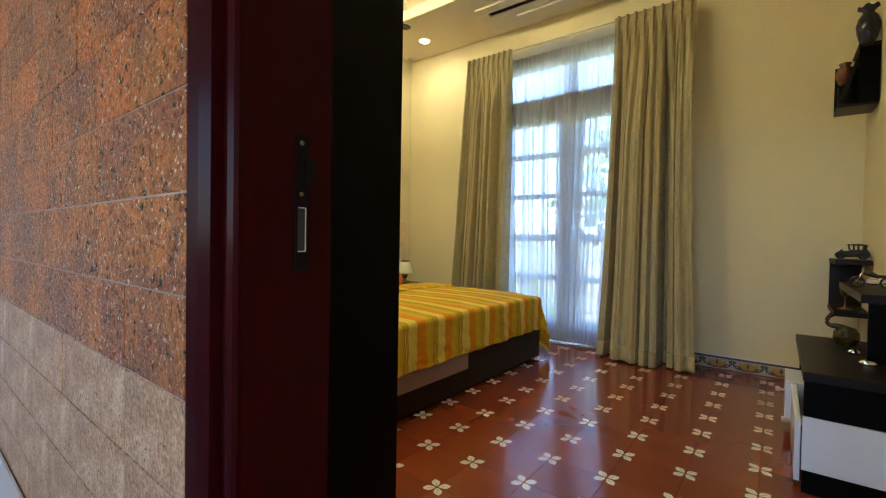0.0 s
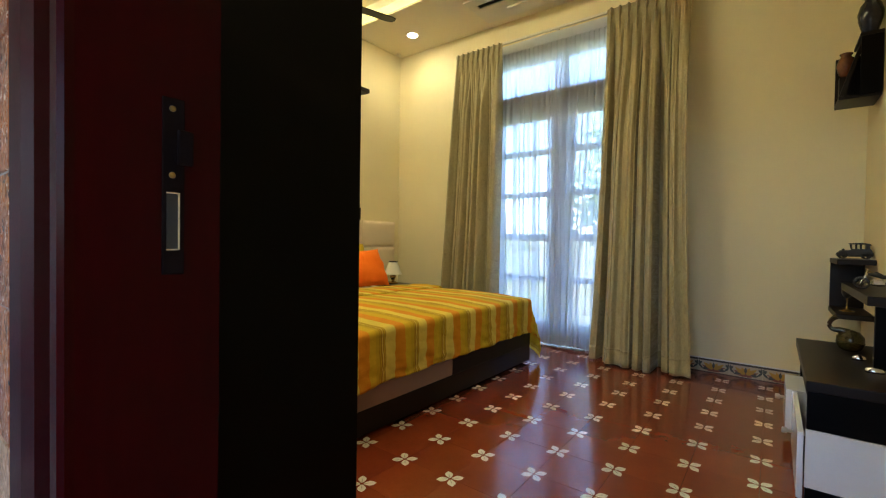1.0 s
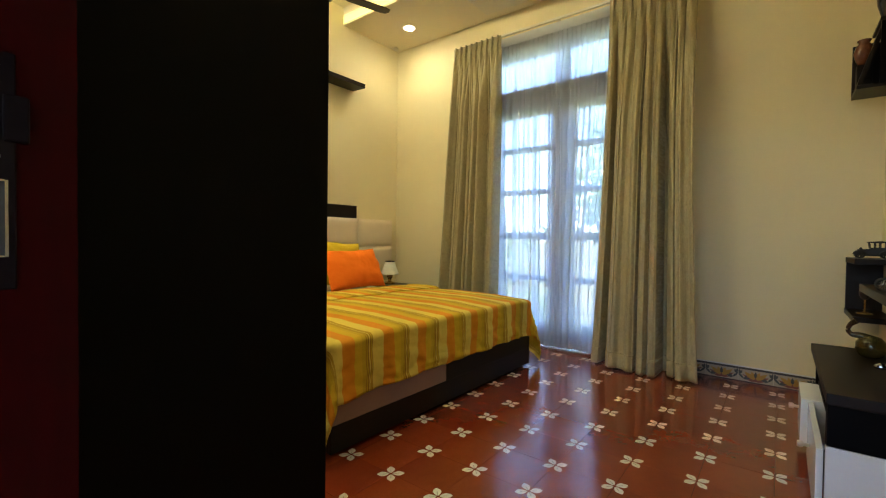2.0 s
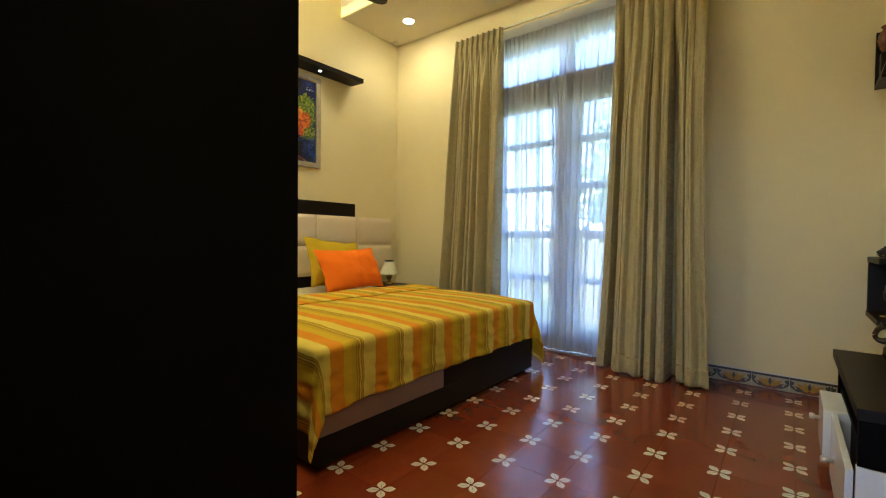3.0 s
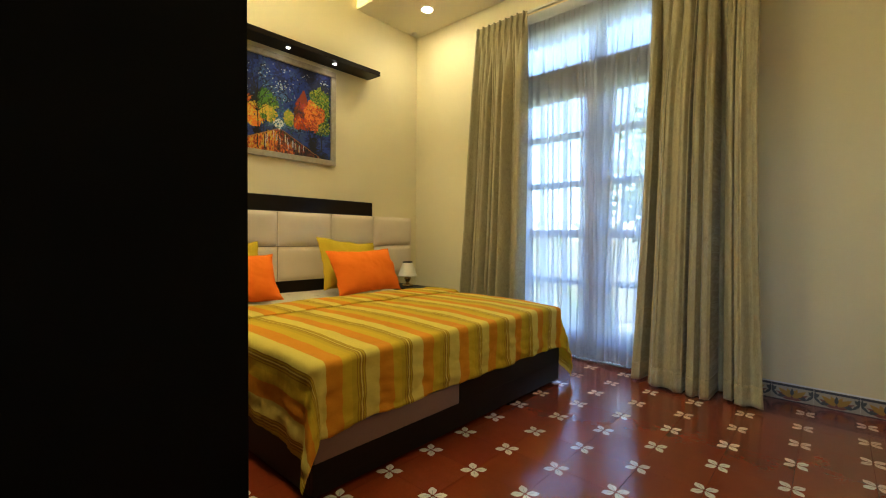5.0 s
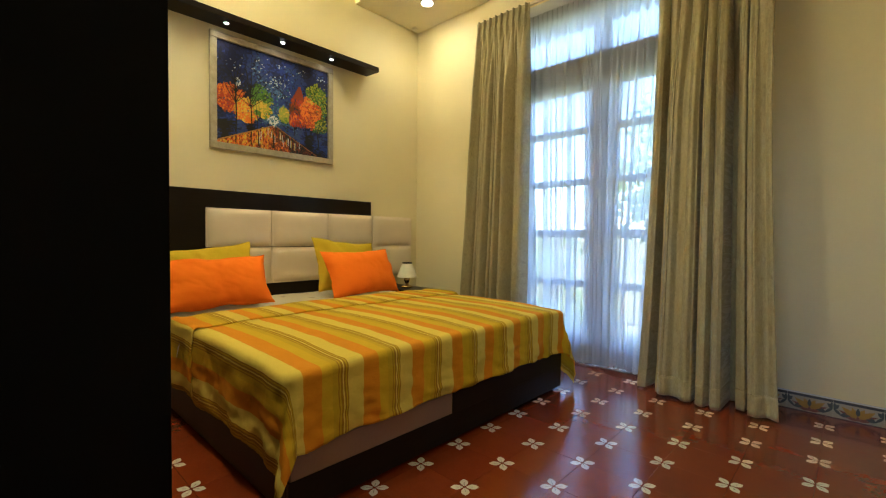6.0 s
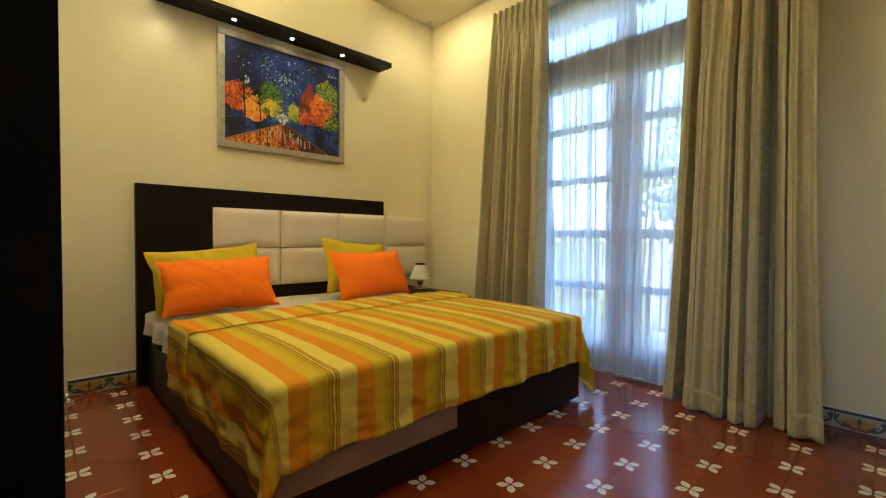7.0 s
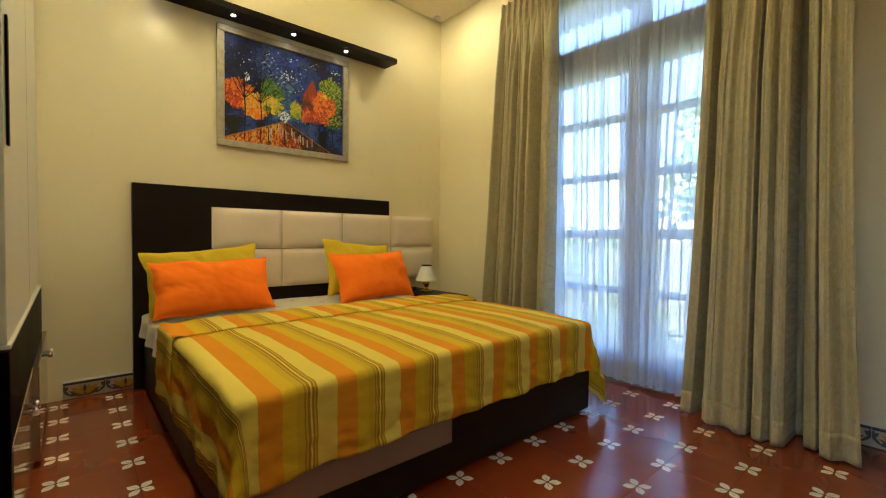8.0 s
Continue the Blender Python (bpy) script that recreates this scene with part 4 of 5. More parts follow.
for k in range(3):
    part("vane", box(B(), -2.275, -1.105, 3.556 + k * 0.017, 3.561 + k * 0.017, ZC - 0.018, ZC - 0.007), BLACKSLOT, acu)
bm = B()
box(bm, -2.05, -1.05, 3.70, 3.86, ZC - 0.045, ZC - 0.023, 0.01)
part("flap", bm, PLASTIC, acu)

FC = Vector((-2.86, 2.33, 2.87))
fan = thing("ceiling_fan", (FC.x, FC.y, ZT), "dark brown three-bladed ceiling fan", "fan")
part("rod", lathe(B(), [(0.05, 0.0), (0.05, -0.05), (0.014, -0.07), (0.014, ZC + 0.0 - ZT - 0.12)][::-1], (FC.x, FC.y, ZT), 16), BEDWOOD, fan)
part("motor", lathe(B(), [(0.03, -0.07), (0.085, -0.06), (0.10, -0.02), (0.10, 0.03), (0.07, 0.07), (0.02, 0.09)], FC, 28), BEDWOOD, fan)
for k in range(3):
    bm = B()
    poly = [(0.09, -0.022), (0.17, -0.03), (0.24, -0.058), (0.52, -0.066), (0.56, -0.05), (0.575, 0.0), (0.56, 0.05), (0.52, 0.066), (0.24, 0.058), (0.17, 0.03), (0.09, 0.022)]
    prism(bm, poly, -0.004, 0.004, "z")
    bmesh.ops.transform(bm, matrix=Matrix.Translation(FC) @ pose(0, 0, 0, 0, 0, 72 + 120 * k) @ pose(0, 0, 0, 9, 0, 0), verts=bm.verts[:])
    part("blade", bm, BEDWOOD, fan)


# ---- curtains ----
def drape(name, x0, x1, b0, b1, y, z0, z1, folds, amp, seed, mats, label, cat, nu=330, nv=64, head=0.10, uvw=2.2, hem=0.0, thick=0.003, lap=0.0, flat=2.2, profile=()):
    """From x0..x1 at the top to b0..b1 at the floor. folds: (width, depth) of each hanging fold; pinched pleats in the heading."""
    rnd = random.Random(seed)
    n = len(folds)
    tot = sum(w for w, _ in folds)
    cuts = [sum(w for w, _ in folds[:k]) / tot for k in range(n + 1)]
    skew = [rnd.uniform(0.75, 1.4) for _ in range(n)]
    laps = [lap * rnd.uniform(-0.2, 1.0) for _ in range(n)]
    tilt = [rnd.choice((-1, 1)) * rnd.uniform(0.3, 0.8) for _ in range(n)]
    ph = [rnd.uniform(0, 6.28) for _ in range(6)]

    def fn(u, v):
        h = 1 - v                                   # 0 at the top
        down = h * (z1 - z0)
        k = min(1.0, max(0.0, (down - head) / (1.1 if profile else 0.6)))
        k = k * k * (3 - 2 * k)
        w = min(1.0, max(0.0, u + 0.012 * math.sin(2 * math.pi * u) * math.sin(2.2 * h + ph[3]) * k))
        i = next((m for m in range(n) if w <= cuts[m + 1] + 1e-9), n - 1)
        wide = cuts[i + 1] - cuts[i]
        p = min(1.0, max(0.0, (w - cuts[i]) / wide)) ** skew[i]
        ridge = 1 - abs(2 * p - 1) ** flat
        ridge *= 1 + tilt[i] * (p - 0.5)
        top = x0 + (x1 - x0) * u
        bot = b0 + (b1 - b0) * u
        x = top + (bot - top) * (h ** 2 if profile else min(1.0, h * 1.2) ** 1.3)
        x += laps[i] * wide * abs(b1 - b0) * math.sin(2 * math.pi * p + 0.8 * math.sin(2.5 * h + ph[2])) * k
        grow = 0.75 + 0.25 * h
        d = -amp * (1.9 * ridge * folds[i][1] - 0.9) * grow * k
        if profile:                                 # fold depths given along the width
            for (ua, da), (ub, db) in zip(profile, profile[1:]):
                if ua <= w <= ub:
                    q = (w - ua) / (ub - ua)
                    d = -amp * (da + (db - da) * q * q * (3 - 2 * q) - 0.3) * (0.7 + 0.3 * h) * k
                    break
        d += amp * (0.03 if profile else 0.16) * math.sin(2 * math.pi * 2 * p + 1.5 * h + ph[0] + i) * k * (1 - 0.6 * h)
        f = (u * (9 if thick else n)) % 1.0         # pinched tabs in the heading, opening into soft pleats below
        loose = min(1.0, max(0.0, (down - head) / 0.2))
        pl = math.exp(-((f - 0.5) / 0.13) ** 2) * (1 - loose) + math.sin(math.pi * f) ** 0.8 * loose
        pinch = math.exp(-((down - head) / 0.03) ** 2)
        d += -min(amp, 0.05) * (0.95 * pl ** 0.8 - 0.4) * (1 - k) * (1 - 0.45 * pinch) * (0.35 + 0.65 * min(1.0, down / head))
        x += 0.013 * math.sin(2 * math.pi * f) * pinch
        z = z0 + (z1 - z0) * v + 0.008 * math.sin(9 * u + ph[1]) * h * h - 0.005 * (1 - pl) * max(0.0, 1 - down / 0.03)
        return (x, y + d + 0.006 * noise.noise((u * 16, v * 6, seed)), z)
    bm = B()
    sheet(bm, nu, nv, fn, lambda u, v: (u * uvw, v * (z1 - z0)))
    if hem:
        def low(u, v):
            q = fn(u, v * hem / (z1 - z0))
            return (q[0], q[1] - 0.004, q[2])
        sheet(bm, nu, 5, low, lambda u, v: (u * uvw, v * hem))
    ob = solo(name, bm, mats, label, cat, "curtains at the balcony door")
    if thick:
        s = ob.modifiers.new("thickness", "SOLIDIFY")
        s.thickness = thick
    return ob


def voile(n, seed):
    rnd = random.Random(seed)
    return [(rnd.uniform(0.4, 1.7), rnd.uniform(0.4, 1.2)) for _ in range(n)]


drape("curtain", -2.73, -2.18, -2.86, -2.20, 3.85, 0.015, 2.915, [(0.9, 1.0), (0.6, 0.7), (0.8, 1.0), (0.5, 0.55), (0.8, 0.9), (0.9, 1.0), (0.25, 0.05), (1.3, 1.05)], 0.066, 3, CURTAIN, "olive-grey satin pleated curtain hanging to the floor", "curtain", hem=0.12)
FOLDS = ((0.0, 0.35), (0.03, 0.6), (0.09, 0.62), (0.125, 0.1), (0.185, 0.0), (0.198, 0.86), (0.25, 1.0), (0.335, 0.86), (0.42, 1.0), (0.452, 0.93), (0.466, 0.1), (0.476, 0.1), (0.490, 0.93),
         (0.54, 1.0), (0.562, 0.8), (0.568, 0.62), (0.578, 0.8), (0.60, 1.0), (0.648, 0.94), (0.662, 0.06), (0.722, 0.0), (0.736, 0.62), (0.792, 0.75), (0.803, 0.15), (0.812, 0.15), (0.824, 0.92), (0.88, 1.0), (0.925, 0.86), (1.0, 0.95))
drape("curtain", -1.168, -0.56, -1.25, -0.475, 3.82, 0.012, 2.905, [(1.0, 1.0)] * 8, 0.26, 8, CURTAIN, "olive-grey satin pleated curtain hanging to the floor", "curtain", nu=520, hem=0.12, profile=FOLDS)
drape("sheer_curtain", -2.36, -1.60, -2.33, -1.56, 3.955, 0.03, 2.90, voile(17, 5), 0.024, 5, SHEER, "thin white voile curtain before the glass", "curtain", thick=0.0, hem=0.17, lap=0.7, flat=1.8)
drape("sheer_curtain", -1.67, -1.12, -1.66, -1.27, 3.945, 0.03, 2.90, [(0.18, 0.9), (0.16, 0.3), (0.18, 1.0), (0.2, 0.5)] + voile(9, 6), 0.024, 6, SHEER, "thin white voile curtain before the glass", "curtain", thick=0.0, hem=0.17, lap=0.7, flat=1.8)
solo("sheer_heading", box(B(), -2.36, -1.11, 3.93, 3.934, 2.82, 2.905), SHEER, "stiff woven heading tape of the voile curtain", "curtain tape")
rod = thing("curtain_track", (-1.65, 3.92, 2.925), "slim curtain track under the ceiling", "curtain rail")
part("rail", box(B(), -2.76, -0.55, 3.90, 3.925, 2.915, 2.935, 0.004), PLASTIC, rod)
for x in (-2.6, -1.65, -0.7):
    part("bracket", box(B(), x - 0.012, x + 0.012, 3.925, YW, 2.918, 2.934, 0.002), PLASTIC, rod)

# ---- wardrobe ----
wd = thing("wardrobe", (-2.3, 0.68, 0), "tall dark wardrobe with ivory doors, black drawers and polished lower doors", "wardrobe")
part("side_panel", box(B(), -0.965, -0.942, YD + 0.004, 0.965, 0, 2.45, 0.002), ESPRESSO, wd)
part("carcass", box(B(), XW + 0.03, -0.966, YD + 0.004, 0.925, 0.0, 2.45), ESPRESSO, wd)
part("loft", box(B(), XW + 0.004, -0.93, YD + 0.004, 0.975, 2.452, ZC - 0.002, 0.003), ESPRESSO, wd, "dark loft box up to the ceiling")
part("filler", box(B(), XW + 0.004, XW + 0.028, YD + 0.004, 0.95, 0, 2.45), IVORY, wd)
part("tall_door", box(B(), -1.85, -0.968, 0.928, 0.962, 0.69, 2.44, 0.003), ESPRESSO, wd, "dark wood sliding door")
for xa, xb in ((-2.745, -1.855),):
    d = part("upper_door", box(B(), xa, xb, 0.928, 0.985, 0.70, 2.44, 0.003), IVORY, wd, "ivory laminate door")
    part("handle", box(B(), xb - 0.075, xb - 0.045, 0.986, 0.992, 1.22, 1.56, 0.002), ESPRESSO, d)
part("door_edge", box(B(), -2.775, -2.747, 0.928, 0.984, 0.70, 2.44, 0.002), ESPRESSO, wd, "dark edge strip of the sliding door")
part("recess_panel", box(B(), XW + 0.03, -2.777, 0.928, 0.978, 0.70, 2.44, 0.002), IVORY, wd)
part("end_panel", box(B(), -1.853, -1.835, 0.926, 0.990, 0.03, 0.684, 0.002), ESPRESSO, wd)
part("ledge", box(B(), XW + 0.03, -1.855, 0.926, 0.992, 0.686, 0.698, 0.003), IVORY, wd, "ivory ledge over the drawers")
for xa, xb in ((-3.645, -2.752), (-2.748, -1.855)):
    part("drawer", box(B(), xa, xb, 0.926, 0.990, 0.435, 0.684, 0.003), ESPRESSO, wd, "black drawer front")
    mid, front = (xa + xb) / 2, 1.010 if xb < -2.75 else 0.993
    for da, db, kx in ((xa, mid - 0.002, mid - 0.04), (mid + 0.002, xb, mid + 0.04)):
        d = part("lower_door", box(B(), da, db, 0.926, front, 0.03, 0.430, 0.003), LOWDOOR, wd, "polished taupe lower door")
        bm = B()
        lathe(bm, [(0.007, 0), (0.007, 0.014), (0.014, 0.017), (0.014, 0.031), (0.011, 0.034)], seg=16)
        bmesh.ops.transform(bm, matrix=pose(kx, front + 0.0005, 0.39, -90, 0, 0), verts=bm.verts[:])
        part("knob", bm, STEEL, d)
part("low_door", box(B(), -1.83, -0.968, 0.928, 0.962, 0.03, 0.672, 0.003), ESPRESSO, wd, "dark wood lower door")
part("plinth", box(B(), XW + 0.03, -1.855, 0.926, 0.985, 0.0, 0.028), ESPRESSO, wd)
part("near_plinth", box(B(), -1.853, -0.968, 0.926, 0.95, 0.0, 0.028), ESPRESSO, wd)

# ---- television unit ----
tv = thing("low_cabinet", (0.25, 2.66, 0), "low black and white gloss cabinet along the side wall", "cabinet")
TY0, TY1, TX = 2.20, 3.13, 0.078
part("top", box(B(), TX, XR - 0.004, TY0, TY1, 0.442, 0.48, 0.003), BEDWOOD, tv)
part("end_panel", box(B(), TX + 0.004, XR - 0.004, TY0 + 0.002, TY0 + 0.022, 0.304, 0.4415, 0.002), ESPRESSO, tv)
part("end_plinth", box(B(), TX + 0.004, XR - 0.004, TY0 + 0.002, TY0 + 0.022, 0.0, 0.088, 0.002), ESPRESSO, tv)
part("end_band", box(B(), TX + 0.002, XR - 0.004, TY0, TY0 + 0.024, 0.090, 0.302, 0.002), WHITEGLOSS, tv, "white gloss band")
part("far_panel", box(B(), TX + 0.02, XR - 0.004, TY1 - 0.022, TY1 - 0.002, 0.0, 0.4415, 0.002), ESPRESSO, tv)
part("back", box(B(), XR - 0.02, XR - 0.004, TY0 + 0.026, TY1 - 0.024, 0.0, 0.4415), ESPRESSO, tv)
part("niche_shelf", box(B(), TX + 0.03, XR - 0.021, TY0 + 0.026, TY1 - 0.024, 0.285, 0.303, 0.002), ESPRESSO, tv)
part("lower_box", box(B(), TX + 0.04, XR - 0.021, TY0 + 0.026, 2.79, 0.02, 0.283), ESPRESSO, tv)
d = part("drawer", box(B(), 0.034, XR - 0.021, 2.80, TY1 - 0.025, 0.075, 0.283, 0.003), WHITEGLOSS, tv, "white gloss drawer, slightly pulled out")


def knob(at, parent, r=0.013):
    bm = B()
    lathe(bm, [(r * 0.55, 0), (r * 0.55, 0.018), (r, 0.021), (r, 0.036), (r * 0.8, 0.039)], seg=16)
    bmesh.ops.transform(bm, matrix=pose(*at, 0, -90, 0), verts=bm.verts[:])
    return part("knob", bm, STEEL, parent)


knob((0.0335, 2.95, 0.20), d)
d = part("lower_door", box(B(), 0.058, 0.078, TY0 + 0.03, 2.79, 0.03, 0.278, 0.003), WHITEGLOSS, tv, "white gloss flap door")
knob((0.0575, 2.60, 0.15), d)

# open shelf above it, with a post
os_ = thing("wall_shelf", (0.36, 3.0, 0.48), "dark wood open wall shelf standing on the cabinet", "shelf")
part("board", box(B(), 0.275, XR - 0.004, 2.56, 3.42, 0.733, 0.772, 0.003), BEDWOOD, os_)
part("post", box(B(), 0.300, XR - 0.004, 2.562, 2.585, 0.4815, 0.731, 0.002), ESPRESSO, os_)
box_ = thing("shelf_box", (0.35, 3.7, 0.55), "dark wood open box shelf on the wall", "shelf")
part("top", box(B(), 0.262, XR - 0.004, 3.50, 3.92, 0.868, 0.898, 0.003), BEDWOOD, box_)
part("bottom", box(B(), 0.262, XR - 0.004, 3.50, 3.92, 0.555, 0.585, 0.003), BEDWOOD, box_)
part("far_side", box(B(), 0.265, XR - 0.004, 3.895, 3.918, 0.586, 0.867, 0.002), BEDWOOD, box_)

up = thing("wall_cabinet", (0.35, 3.6, 1.83), "black angular wall shelf with a diagonal divider", "shelf")
part("front_panel", box(B(), 0.335, XR - 0.004, 3.50, 3.52, 1.83, 2.15, 0.002), ESPRESSO, up)
part("bottom", box(B(), 0.248, XR - 0.004, 3.522, 3.76, 1.815, 1.835, 0.002), BEDWOOD, up)
part("far_panel", box(B(), 0.248, XR - 0.004, 3.742, 3.76, 1.837, 2.12, 0.002), BEDWOOD, up)
bm = B()
prism(bm, [(0.25, 1.837), (0.27, 1.837), (0.355, 2.13), (0.335, 2.13)], 3.525, 3.74, "y")
part("divider", bm, BEDWOOD, up)
part("top", box(B(), 0.33, XR - 0.004, 3.50, 3.76, 2.152, 2.17, 0.002), BEDWOOD, up)

vs = thing("vase", (0.375, 3.56, 2.17), "tall black glazed vase with a frilled rim", "vase")
bm = B()
lathe(bm, [(0.028, 0.0), (0.034, 0.01), (0.052, 0.08), (0.056, 0.12), (0.045, 0.165), (0.026, 0.19), (0.028, 0.205), (0.05, 0.225), (0.048, 0.228), (0.02, 0.205)], (0.375, 3.56, 2.171), 28)
for v in bm.verts:
    if v.co.z > 2.171 + 0.21:
        v.co.z += 0.008 * math.sin(6 * math.atan2(v.co.y - 3.56, v.co.x - 0.375))
part("body", bm, CERAMIC_BLACK, vs)
v2 = thing("vase", (0.29, 3.69, 1.98), "round brown glazed pot on the wall shelf", "vase")
part("stand", box(B(), 0.26, 0.325, 3.66, 3.72, 1.836, 1.985, 0.004), BEDWOOD, v2)
part("body", lathe(B(), [(0.02, 0.0), (0.035, 0.03), (0.045, 0.07), (0.035, 0.11), (0.022, 0.125), (0.032, 0.14), (0.03, 0.142), (0.016, 0.125)], (0.29, 3.69, 1.986), 24), CERAMIC_BROWN, v2)

# model car on the box shelf
car = thing("model_car", (0.34, 3.60, 0.899), "small dark cast metal vintage car model", "ornament")
C = Vector((0.345, 3.62, 0.899))
bm = B()
prism(bm, [(C.x - 0.078, C.z + 0.016), (C.x + 0.078, C.z + 0.016), (C.x + 0.080, C.z + 0.034), (C.x + 0.068, C.z + 0.060), (C.x - 0.008, C.z + 0.060), (C.x - 0.014, C.z + 0.053), (C.x - 0.062, C.z + 0.050), (C.x - 0.068, C.z + 0.030)], C.y - 0.020, C.y + 0.020, "y")
prism(bm, [(C.x - 0.022, C.z + 0.086), (C.x + 0.062, C.z + 0.084), (C.x + 0.070, C.z + 0.078), (C.x + 0.066, C.z + 0.090), (C.x + 0.030, C.z + 0.096), (C.x - 0.024, C.z + 0.092)], C.y - 0.024, C.y + 0.024, "y")
box(bm, C.x + 0.048, C.x + 0.064, C.y - 0.022, C.y + 0.022, C.z + 0.056, C.z + 0.088, 0.003)
for dy in (-0.021, 0.021):
    for dx, lean in ((-0.012, -0.004), (0.008, 0.0), (0.028, 0.0)):
        tube(bm, [(C.x + dx, C.y + dy, C.z + 0.058), (C.x + dx + lean, C.y + dy, C.z + 0.088)], 0.0025, 6)
    for dx in (-0.052, 0.050):
        tube(bm, [(C.x + dx + 0.023 * math.cos(q), C.y + dy * 1.25, C.z + 0.021 + 0.021 * math.sin(q)) for q in (0.1, 0.6, 1.1, 1.57, 2.1, 2.6, 3.05)], 0.005, 6)
    tube(bm, [(C.x - 0.028, C.y + dy * 1.2, C.z + 0.018), (C.x + 0.026, C.y + dy * 1.2, C.z + 0.018)], 0.004, 6)
lathe(bm, [(0.006, 0.0), (0.007, 0.006), (0.003, 0.011)], (C.x - 0.048, C.y, C.z + 0.050), 10)
part("body", bm, BLACKIRON, car)
for dx in (-0.052, 0.050):
    for dy in (-0.026, 0.026):
        bm = B()
        ring(bm, (C.x + dx, C.y + dy, C.z + 0.021), 0.0165, 0.0042, "y")
        for a in range(4):
            q = a * math.pi / 4
            tube(bm, [(C.x + dx - 0.016 * math.cos(q), C.y + dy, C.z + 0.021 - 0.016 * math.sin(q)), (C.x + dx + 0.016 * math.cos(q), C.y + dy, C.z + 0.021 + 0.016 * math.sin(q))], 0.0015, 5)
        part("wheel", bm, BLACKIRON, car)

# model motorcycle on the open shelf
mc = thing("model_motorcycle", (0.36, 2.95, 0.772), "small chrome motorcycle model on the shelf", "ornament")
C = Vector((0.352, 2.93, 0.773))
for dx in (-0.052, 0.055):
    bm = B()
    ring(bm, (C.x + dx, C.y, C.z + 0.030), 0.0245, 0.0055, "y", 24)
    w = part("wheel", bm, DARKMETAL, mc)
    bm = B()
    for a in range(6):
        q = a * math.pi / 6
        tube(bm, [(C.x + dx - 0.022 * math.cos(q), C.y, C.z + 0.030 - 0.022 * math.sin(q)), (C.x + dx + 0.022 * math.cos(q), C.y, C.z + 0.030 + 0.022 * math.sin(q))], 0.0012, 5)
    part("spokes", bm, CHROME, w)
bm = B()
for dy in (-0.008, 0.008):
    tube(bm, [(C.x - 0.052, C.y + dy, C.z + 0.030), (C.x - 0.034, C.y + dy, C.z + 0.085)], 0.0025, 6)
tube(bm, [(C.x - 0.034, C.y - 0.030, C.z + 0.095), (C.x - 0.034, C.y, C.z + 0.086), (C.x - 0.034, C.y + 0.030, C.z + 0.095)], 0.0025, 6)
box(bm, C.x - 0.020, C.x + 0.024, C.y - 0.013, C.y + 0.013, C.z + 0.020, C.z + 0.048, 0.006)
tube(bm, [(C.x + 0.0, C.y + 0.016, C.z + 0.02), (C.x + 0.07, C.y + 0.018, C.z + 0.028)], 0.005, 8)
part("engine_and_fork", bm, CHROME, mc)
bm = B()
tube(bm, [(C.x - 0.032, C.y, C.z + 0.072), (C.x - 0.005, C.y, C.z + 0.072), (C.x + 0.02, C.y, C.z + 0.06), (C.x + 0.062, C.y, C.z + 0.062)], [0.006, 0.014, 0.010, 0.006], 10)
part("tank_and_seat", bm, DARKMETAL, mc)

# brass bowl in the box shelf, glass bird, small chrome pieces
gob = thing("goblet", (0.325, 3.66, 0.586), "small dark goblet on a brass foot inside the box shelf", "ornament")
part("foot", lathe(B(), [(0.034, 0.0), (0.035, 0.004), (0.02, 0.008), (0.005, 0.014), (0.0035, 0.03), (0.0035, 0.075), (0.006, 0.08)], (0.325, 3.66, 0.586), 24), OLDBRASS, gob)
part("cup", lathe(B(), [(0.005, 0.079), (0.018, 0.088), (0.026, 0.11), (0.025, 0.135), (0.0235, 0.135), (0.024, 0.11), (0.016, 0.09)], (0.325, 3.66, 0.586), 24), DARKMETAL, gob, "dark metal cup")
gb = thing("glass_vase", (0.24, 2.94, 0.48), "amber green glass jug with a curled neck", "vase")
C = Vector((0.268, 2.93, 0.481))
part("body", lathe(B(), [(0.025, 0.0), (0.04, 0.010), (0.052, 0.037), (0.050, 0.066), (0.033, 0.089), (0.008, 0.097)], C, 28), AMBERGLASS, gb)
bm = B()
neck = smooth_path([C + Vector(p) * 0.82 for p in ((-0.01, 0, 0.10), (-0.045, 0, 0.112), (-0.078, 0, 0.116), (-0.092, 0, 0.138), (-0.082, 0, 0.168), (-0.06, 0, 0.19))])
tube(bm, neck, [0.019 - 0.010 * min(1, k / 14) + 0.004 * max(0, (k - 22) / 8) for k in range(len(neck))], 14)
part("neck", bm, AMBERGLASS, gb, "curled amber glass neck")
for x, y, r in ((0.275, 2.72, 0.014), (0.295, 2.50, 0.018)):
    bm = B()
    lathe(bm, [(r * 0.9, 0.0), (r, 0.006), (r * 0.8, 0.016), (r * 0.3, 0.022)], (0, 0, 0), 18)
    for v in bm.verts:
        v.co = Vector((x + v.co.x * 1.7, y + v.co.y, 0.481 + v.co.z))
    solo("chrome_trinket", bm, CHROME, "small shiny chrome trinket on the cabinet top", "ornament")

# ---- skirting of painted tiles ----
SK_CREAM = mottled("cream_glazed_tile", (0.38, 0.325, 0.22), (0.46, 0.40, 0.28), 8, 0.38, 60, 0.05, 0.001)
SK_GOLD = mottled("gold_glaze", (0.36, 0.20, 0.016), (0.45, 0.26, 0.022), 30, 0.38, 90, 0.05, 0.001)
SK_GREEN = mottled("grey_green_glaze", (0.035, 0.042, 0.034), (0.06, 0.068, 0.055), 30, 0.38, 90, 0.05, 0.001)
SK_RED = mottled("brown_red_glaze", (0.16, 0.045, 0.02), (0.22, 0.065, 0.03), 30, 0.38, 90, 0.05, 0.001)
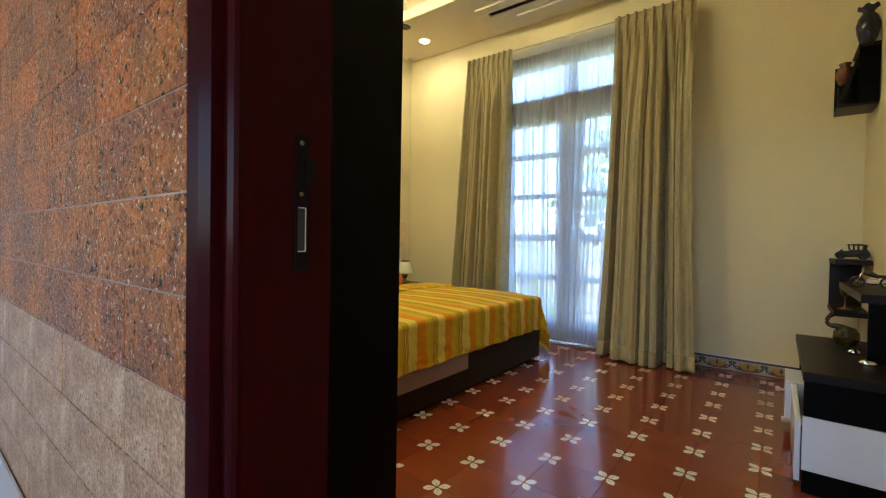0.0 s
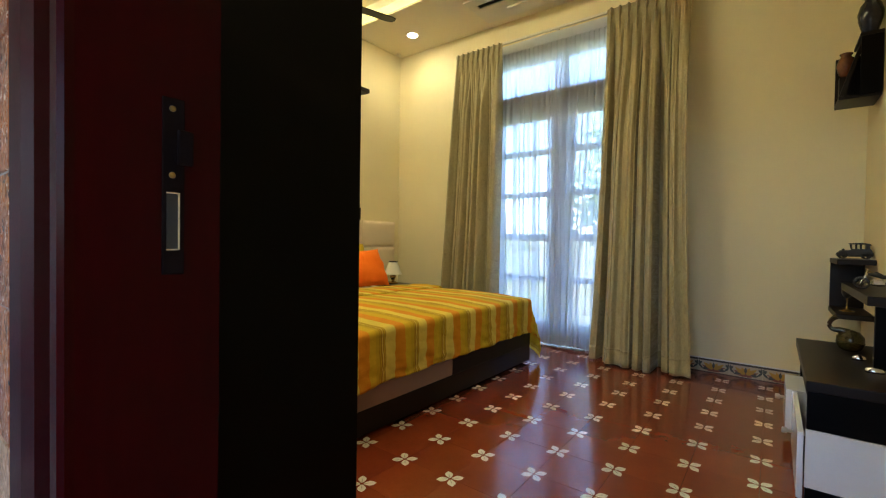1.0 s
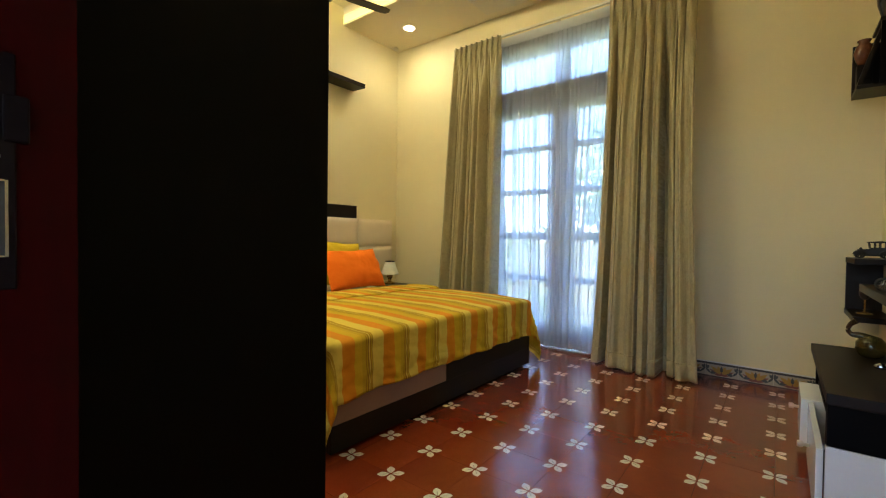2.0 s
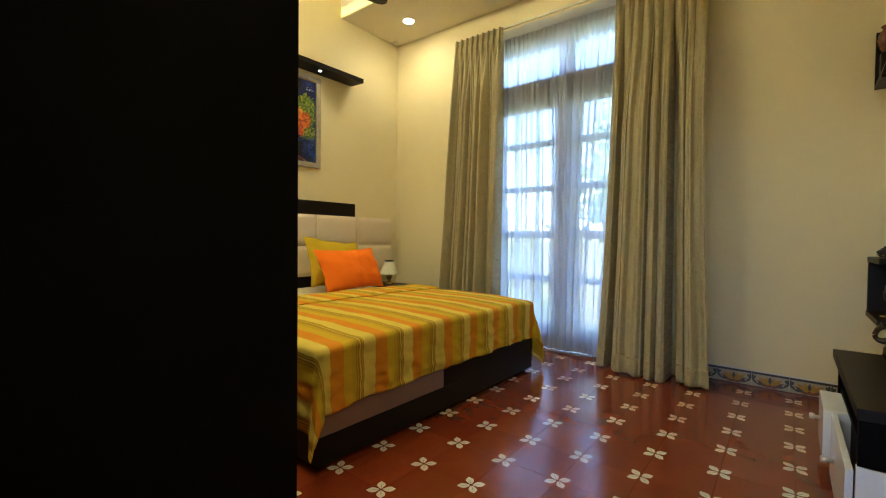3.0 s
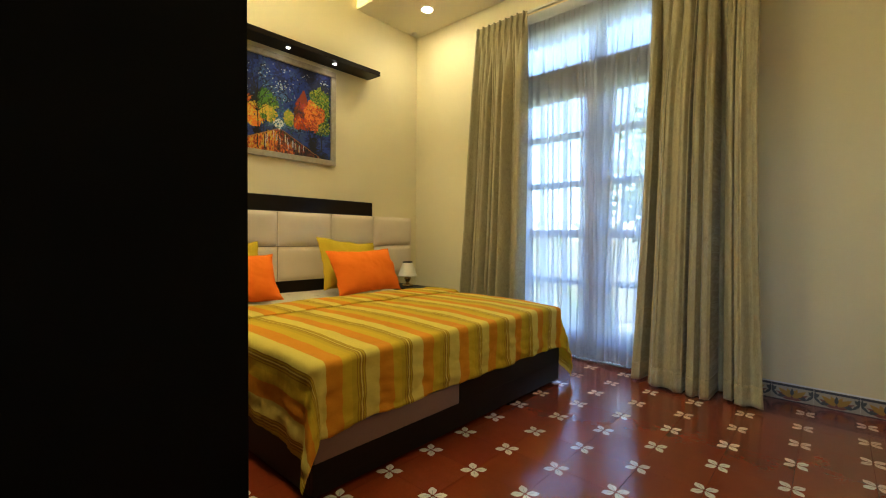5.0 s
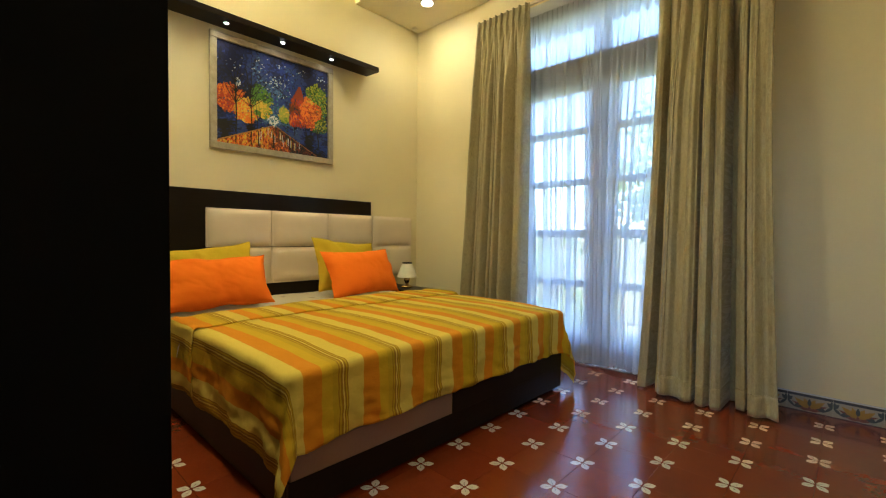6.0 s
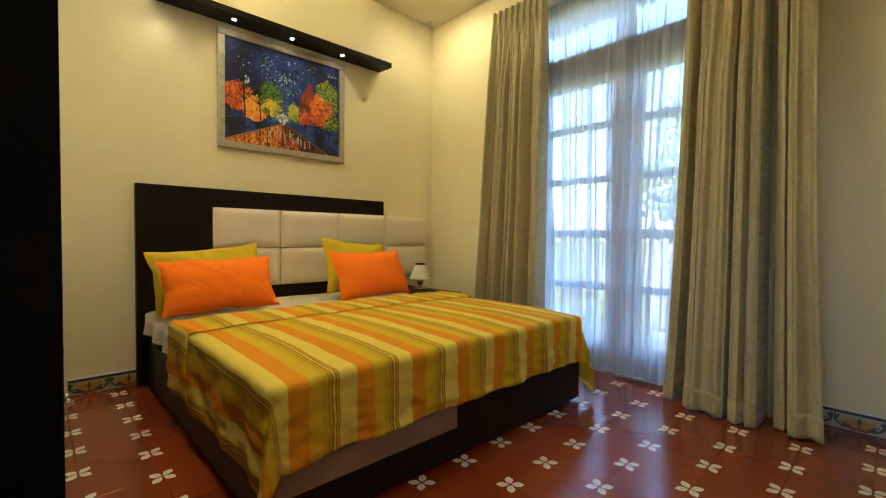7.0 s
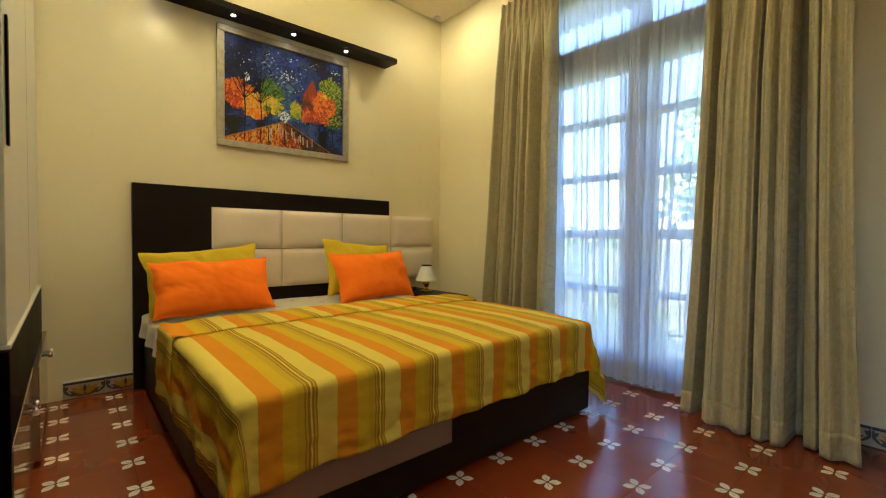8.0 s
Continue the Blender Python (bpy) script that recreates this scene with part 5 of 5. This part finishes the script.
SK_BLACK = mottled("black_glaze", (0.018, 0.016, 0.015), (0.03, 0.027, 0.025), 30, 0.38, 90, 0.05, 0.001)


def leafshape(cx, cz, L, w, a):
    pts = []
    for k in range(7):
        t = k / 6
        pts.append((t * L, w * math.sin(math.pi * t ** 0.8)))
    pts += [(t * L, -w * math.sin(math.pi * t ** 0.8)) for t in (5 / 6, 4 / 6, 3 / 6, 2 / 6, 1 / 6)]
    ca, sa = math.cos(a), math.sin(a)
    return [(cx + x * ca - z * sa, cz + x * sa + z * ca) for x, z in pts]


def skirting_mesh():
    bm = B()
    box(bm, -0.0995, 0.0995, -0.012, 0, 0.0, 0.1, 0.001, 1, 0)
    box(bm, -0.0995, 0.0995, -0.0135, -0.0121, 0.086, 0.0995, 0, 1, 4)
    box(bm, -0.0995, 0.0995, -0.0135, -0.0121, 0.0005, 0.004, 0, 1, 4)
    lay = []
    for s in (1, -1):
        def add(x, z, L, w, a, mi):
            lay.append((leafshape(s * x, z, L, w, a if s > 0 else math.pi - a), mi))
        add(0.006, 0.018, 0.078, 0.009, 0.42, 3)            # outer brown petals
        add(0.004, 0.022, 0.080, 0.014, 0.68, 1)            # gold petals
        add(0.002, 0.026, 0.056, 0.013, 1.15, 1)
        add(0.000, 0.012, 0.050, 0.007, 0.12, 3)
        add(0.099, 0.052, 0.034, 0.010, 2.35, 2)            # dark scrolls between the flowers
        add(0.099, 0.050, 0.036, 0.009, 1.75, 2)
        add(0.099, 0.055, 0.052, 0.007, 3.95, 2)
        add(0.068, 0.020, 0.040, 0.008, 2.9, 2)
        add(0.066, 0.018, 0.030, 0.007, 2.2, 2)
    lay += [(leafshape(0, 0.034, 0.046, 0.009, math.pi / 2), 2), (leafshape(0, 0.008, 0.026, 0.008, math.pi / 2), 3)]
    for k, (poly, mi) in enumerate(lay):
        poly = [(min(max(x, -0.099), 0.099), z) for x, z in poly]
        prism(bm, poly, -0.0128 - 0.00012 * k, -0.0122, "y", mi)
    return mesh_of("skirting_tile", bm, [SK_CREAM, SK_GOLD, SK_GREEN, SK_RED, SK_BLACK])


SKM = skirting_mesh()
base_n = structure("baseboard", box(B(), XW, WX0 - 0.01, YW - 0.001, YW + 0.02, 0.0, 0.1), GROUT, "skirting of cream tiles painted with yellow flowers", "baseboard")
base_w = structure("baseboard", box(B(), XW - 0.02, XW + 0.001, 1.075, YW, 0.0, 0.1), GROUT, "skirting of cream tiles painted with yellow flowers", "baseboard")
for par, m0, n, st in ((base_n, pose(-0.771, YW - 0.001, 0.0), 6, (0.2, 0, 0)), (base_n, pose(-3.57, YW - 0.001, 0.0), 6, (0.2, 0, 0)), (base_w, pose(XW + 0.001, 1.176, 0.0, 0, 0, 90), 14, (0, 0.2, 0))):
    for k in range(n):
        ob = new("tile", SKM)
        ob.parent = par
        ob.matrix_world = Matrix.Translation(Vector(st) * k) @ m0
for q in ((-0.87, 0.42, YW - 0.010, YW - 0.0005), ):
    solo("skirting_cap", box(B(), q[0], q[1], q[2], q[3], 0.1005, 0.106, 0.001), WHITEGLOSS, "thin white line of filler over the skirting", "trim", kind="structure")
solo("skirting_cap", box(B(), XW + 0.0005, XW + 0.013, 1.076, 1.41, 0.1005, 0.108, 0.001), WHITEGLOSS, "thin white line of filler over the skirting", "trim", kind="structure")

# ---- laterite blocks of the porch wall ----
bm = B()
box(bm, -3.4, DX0, 0.2335, 0.2515, 0.1, 2.6)
mort = part("mortar", bm, GROUT, wall_south)
rb = random.Random(5)
SHAPES = {}
zc = 0.746 - 0.1422 * 5
while zc < 2.4:
    x = DX0 - 0.002
    first = True
    while x > -3.3:
        L = rb.choice((0.30, 0.36, 0.42, 0.46)) if not first else rb.choice((0.24, 0.33, 0.40))
        first = False
        # the lowest courses get the stone with floor light painted in
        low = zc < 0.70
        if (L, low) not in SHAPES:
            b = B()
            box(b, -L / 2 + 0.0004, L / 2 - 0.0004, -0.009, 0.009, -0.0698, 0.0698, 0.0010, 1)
            SHAPES[L, low] = mesh_of("block", b, LIT_LATERITE if low else LATERITE)
        ob = new("block", SHAPES[L, low])
        ob.parent = wall_south
        ob.location = (x - L / 2, 0.2400 + rb.uniform(-0.0006, 0.0006), zc + 0.0711 + rb.uniform(-0.0007, 0.0007))
        x -= L
    zc += 0.1422

# ---- floor tiles ----
b = B()
box(b, -TILE_S / 2 + 0.0006, TILE_S / 2 - 0.0006, -TILE_S / 2 + 0.0006, TILE_S / 2 - 0.0006, -0.010, 0.0, 0.0004, 1)
TM = mesh_of("tile", b, TILE)
for i in range(-9, 8):
    for j in range(-7, 8):
        ob = new("tile", TM)
        ob.parent = floor
        ob.location = (-1.425 + TILE_S * i, 2.185 + TILE_S * j, rb.uniform(-0.0004, 0.0004))
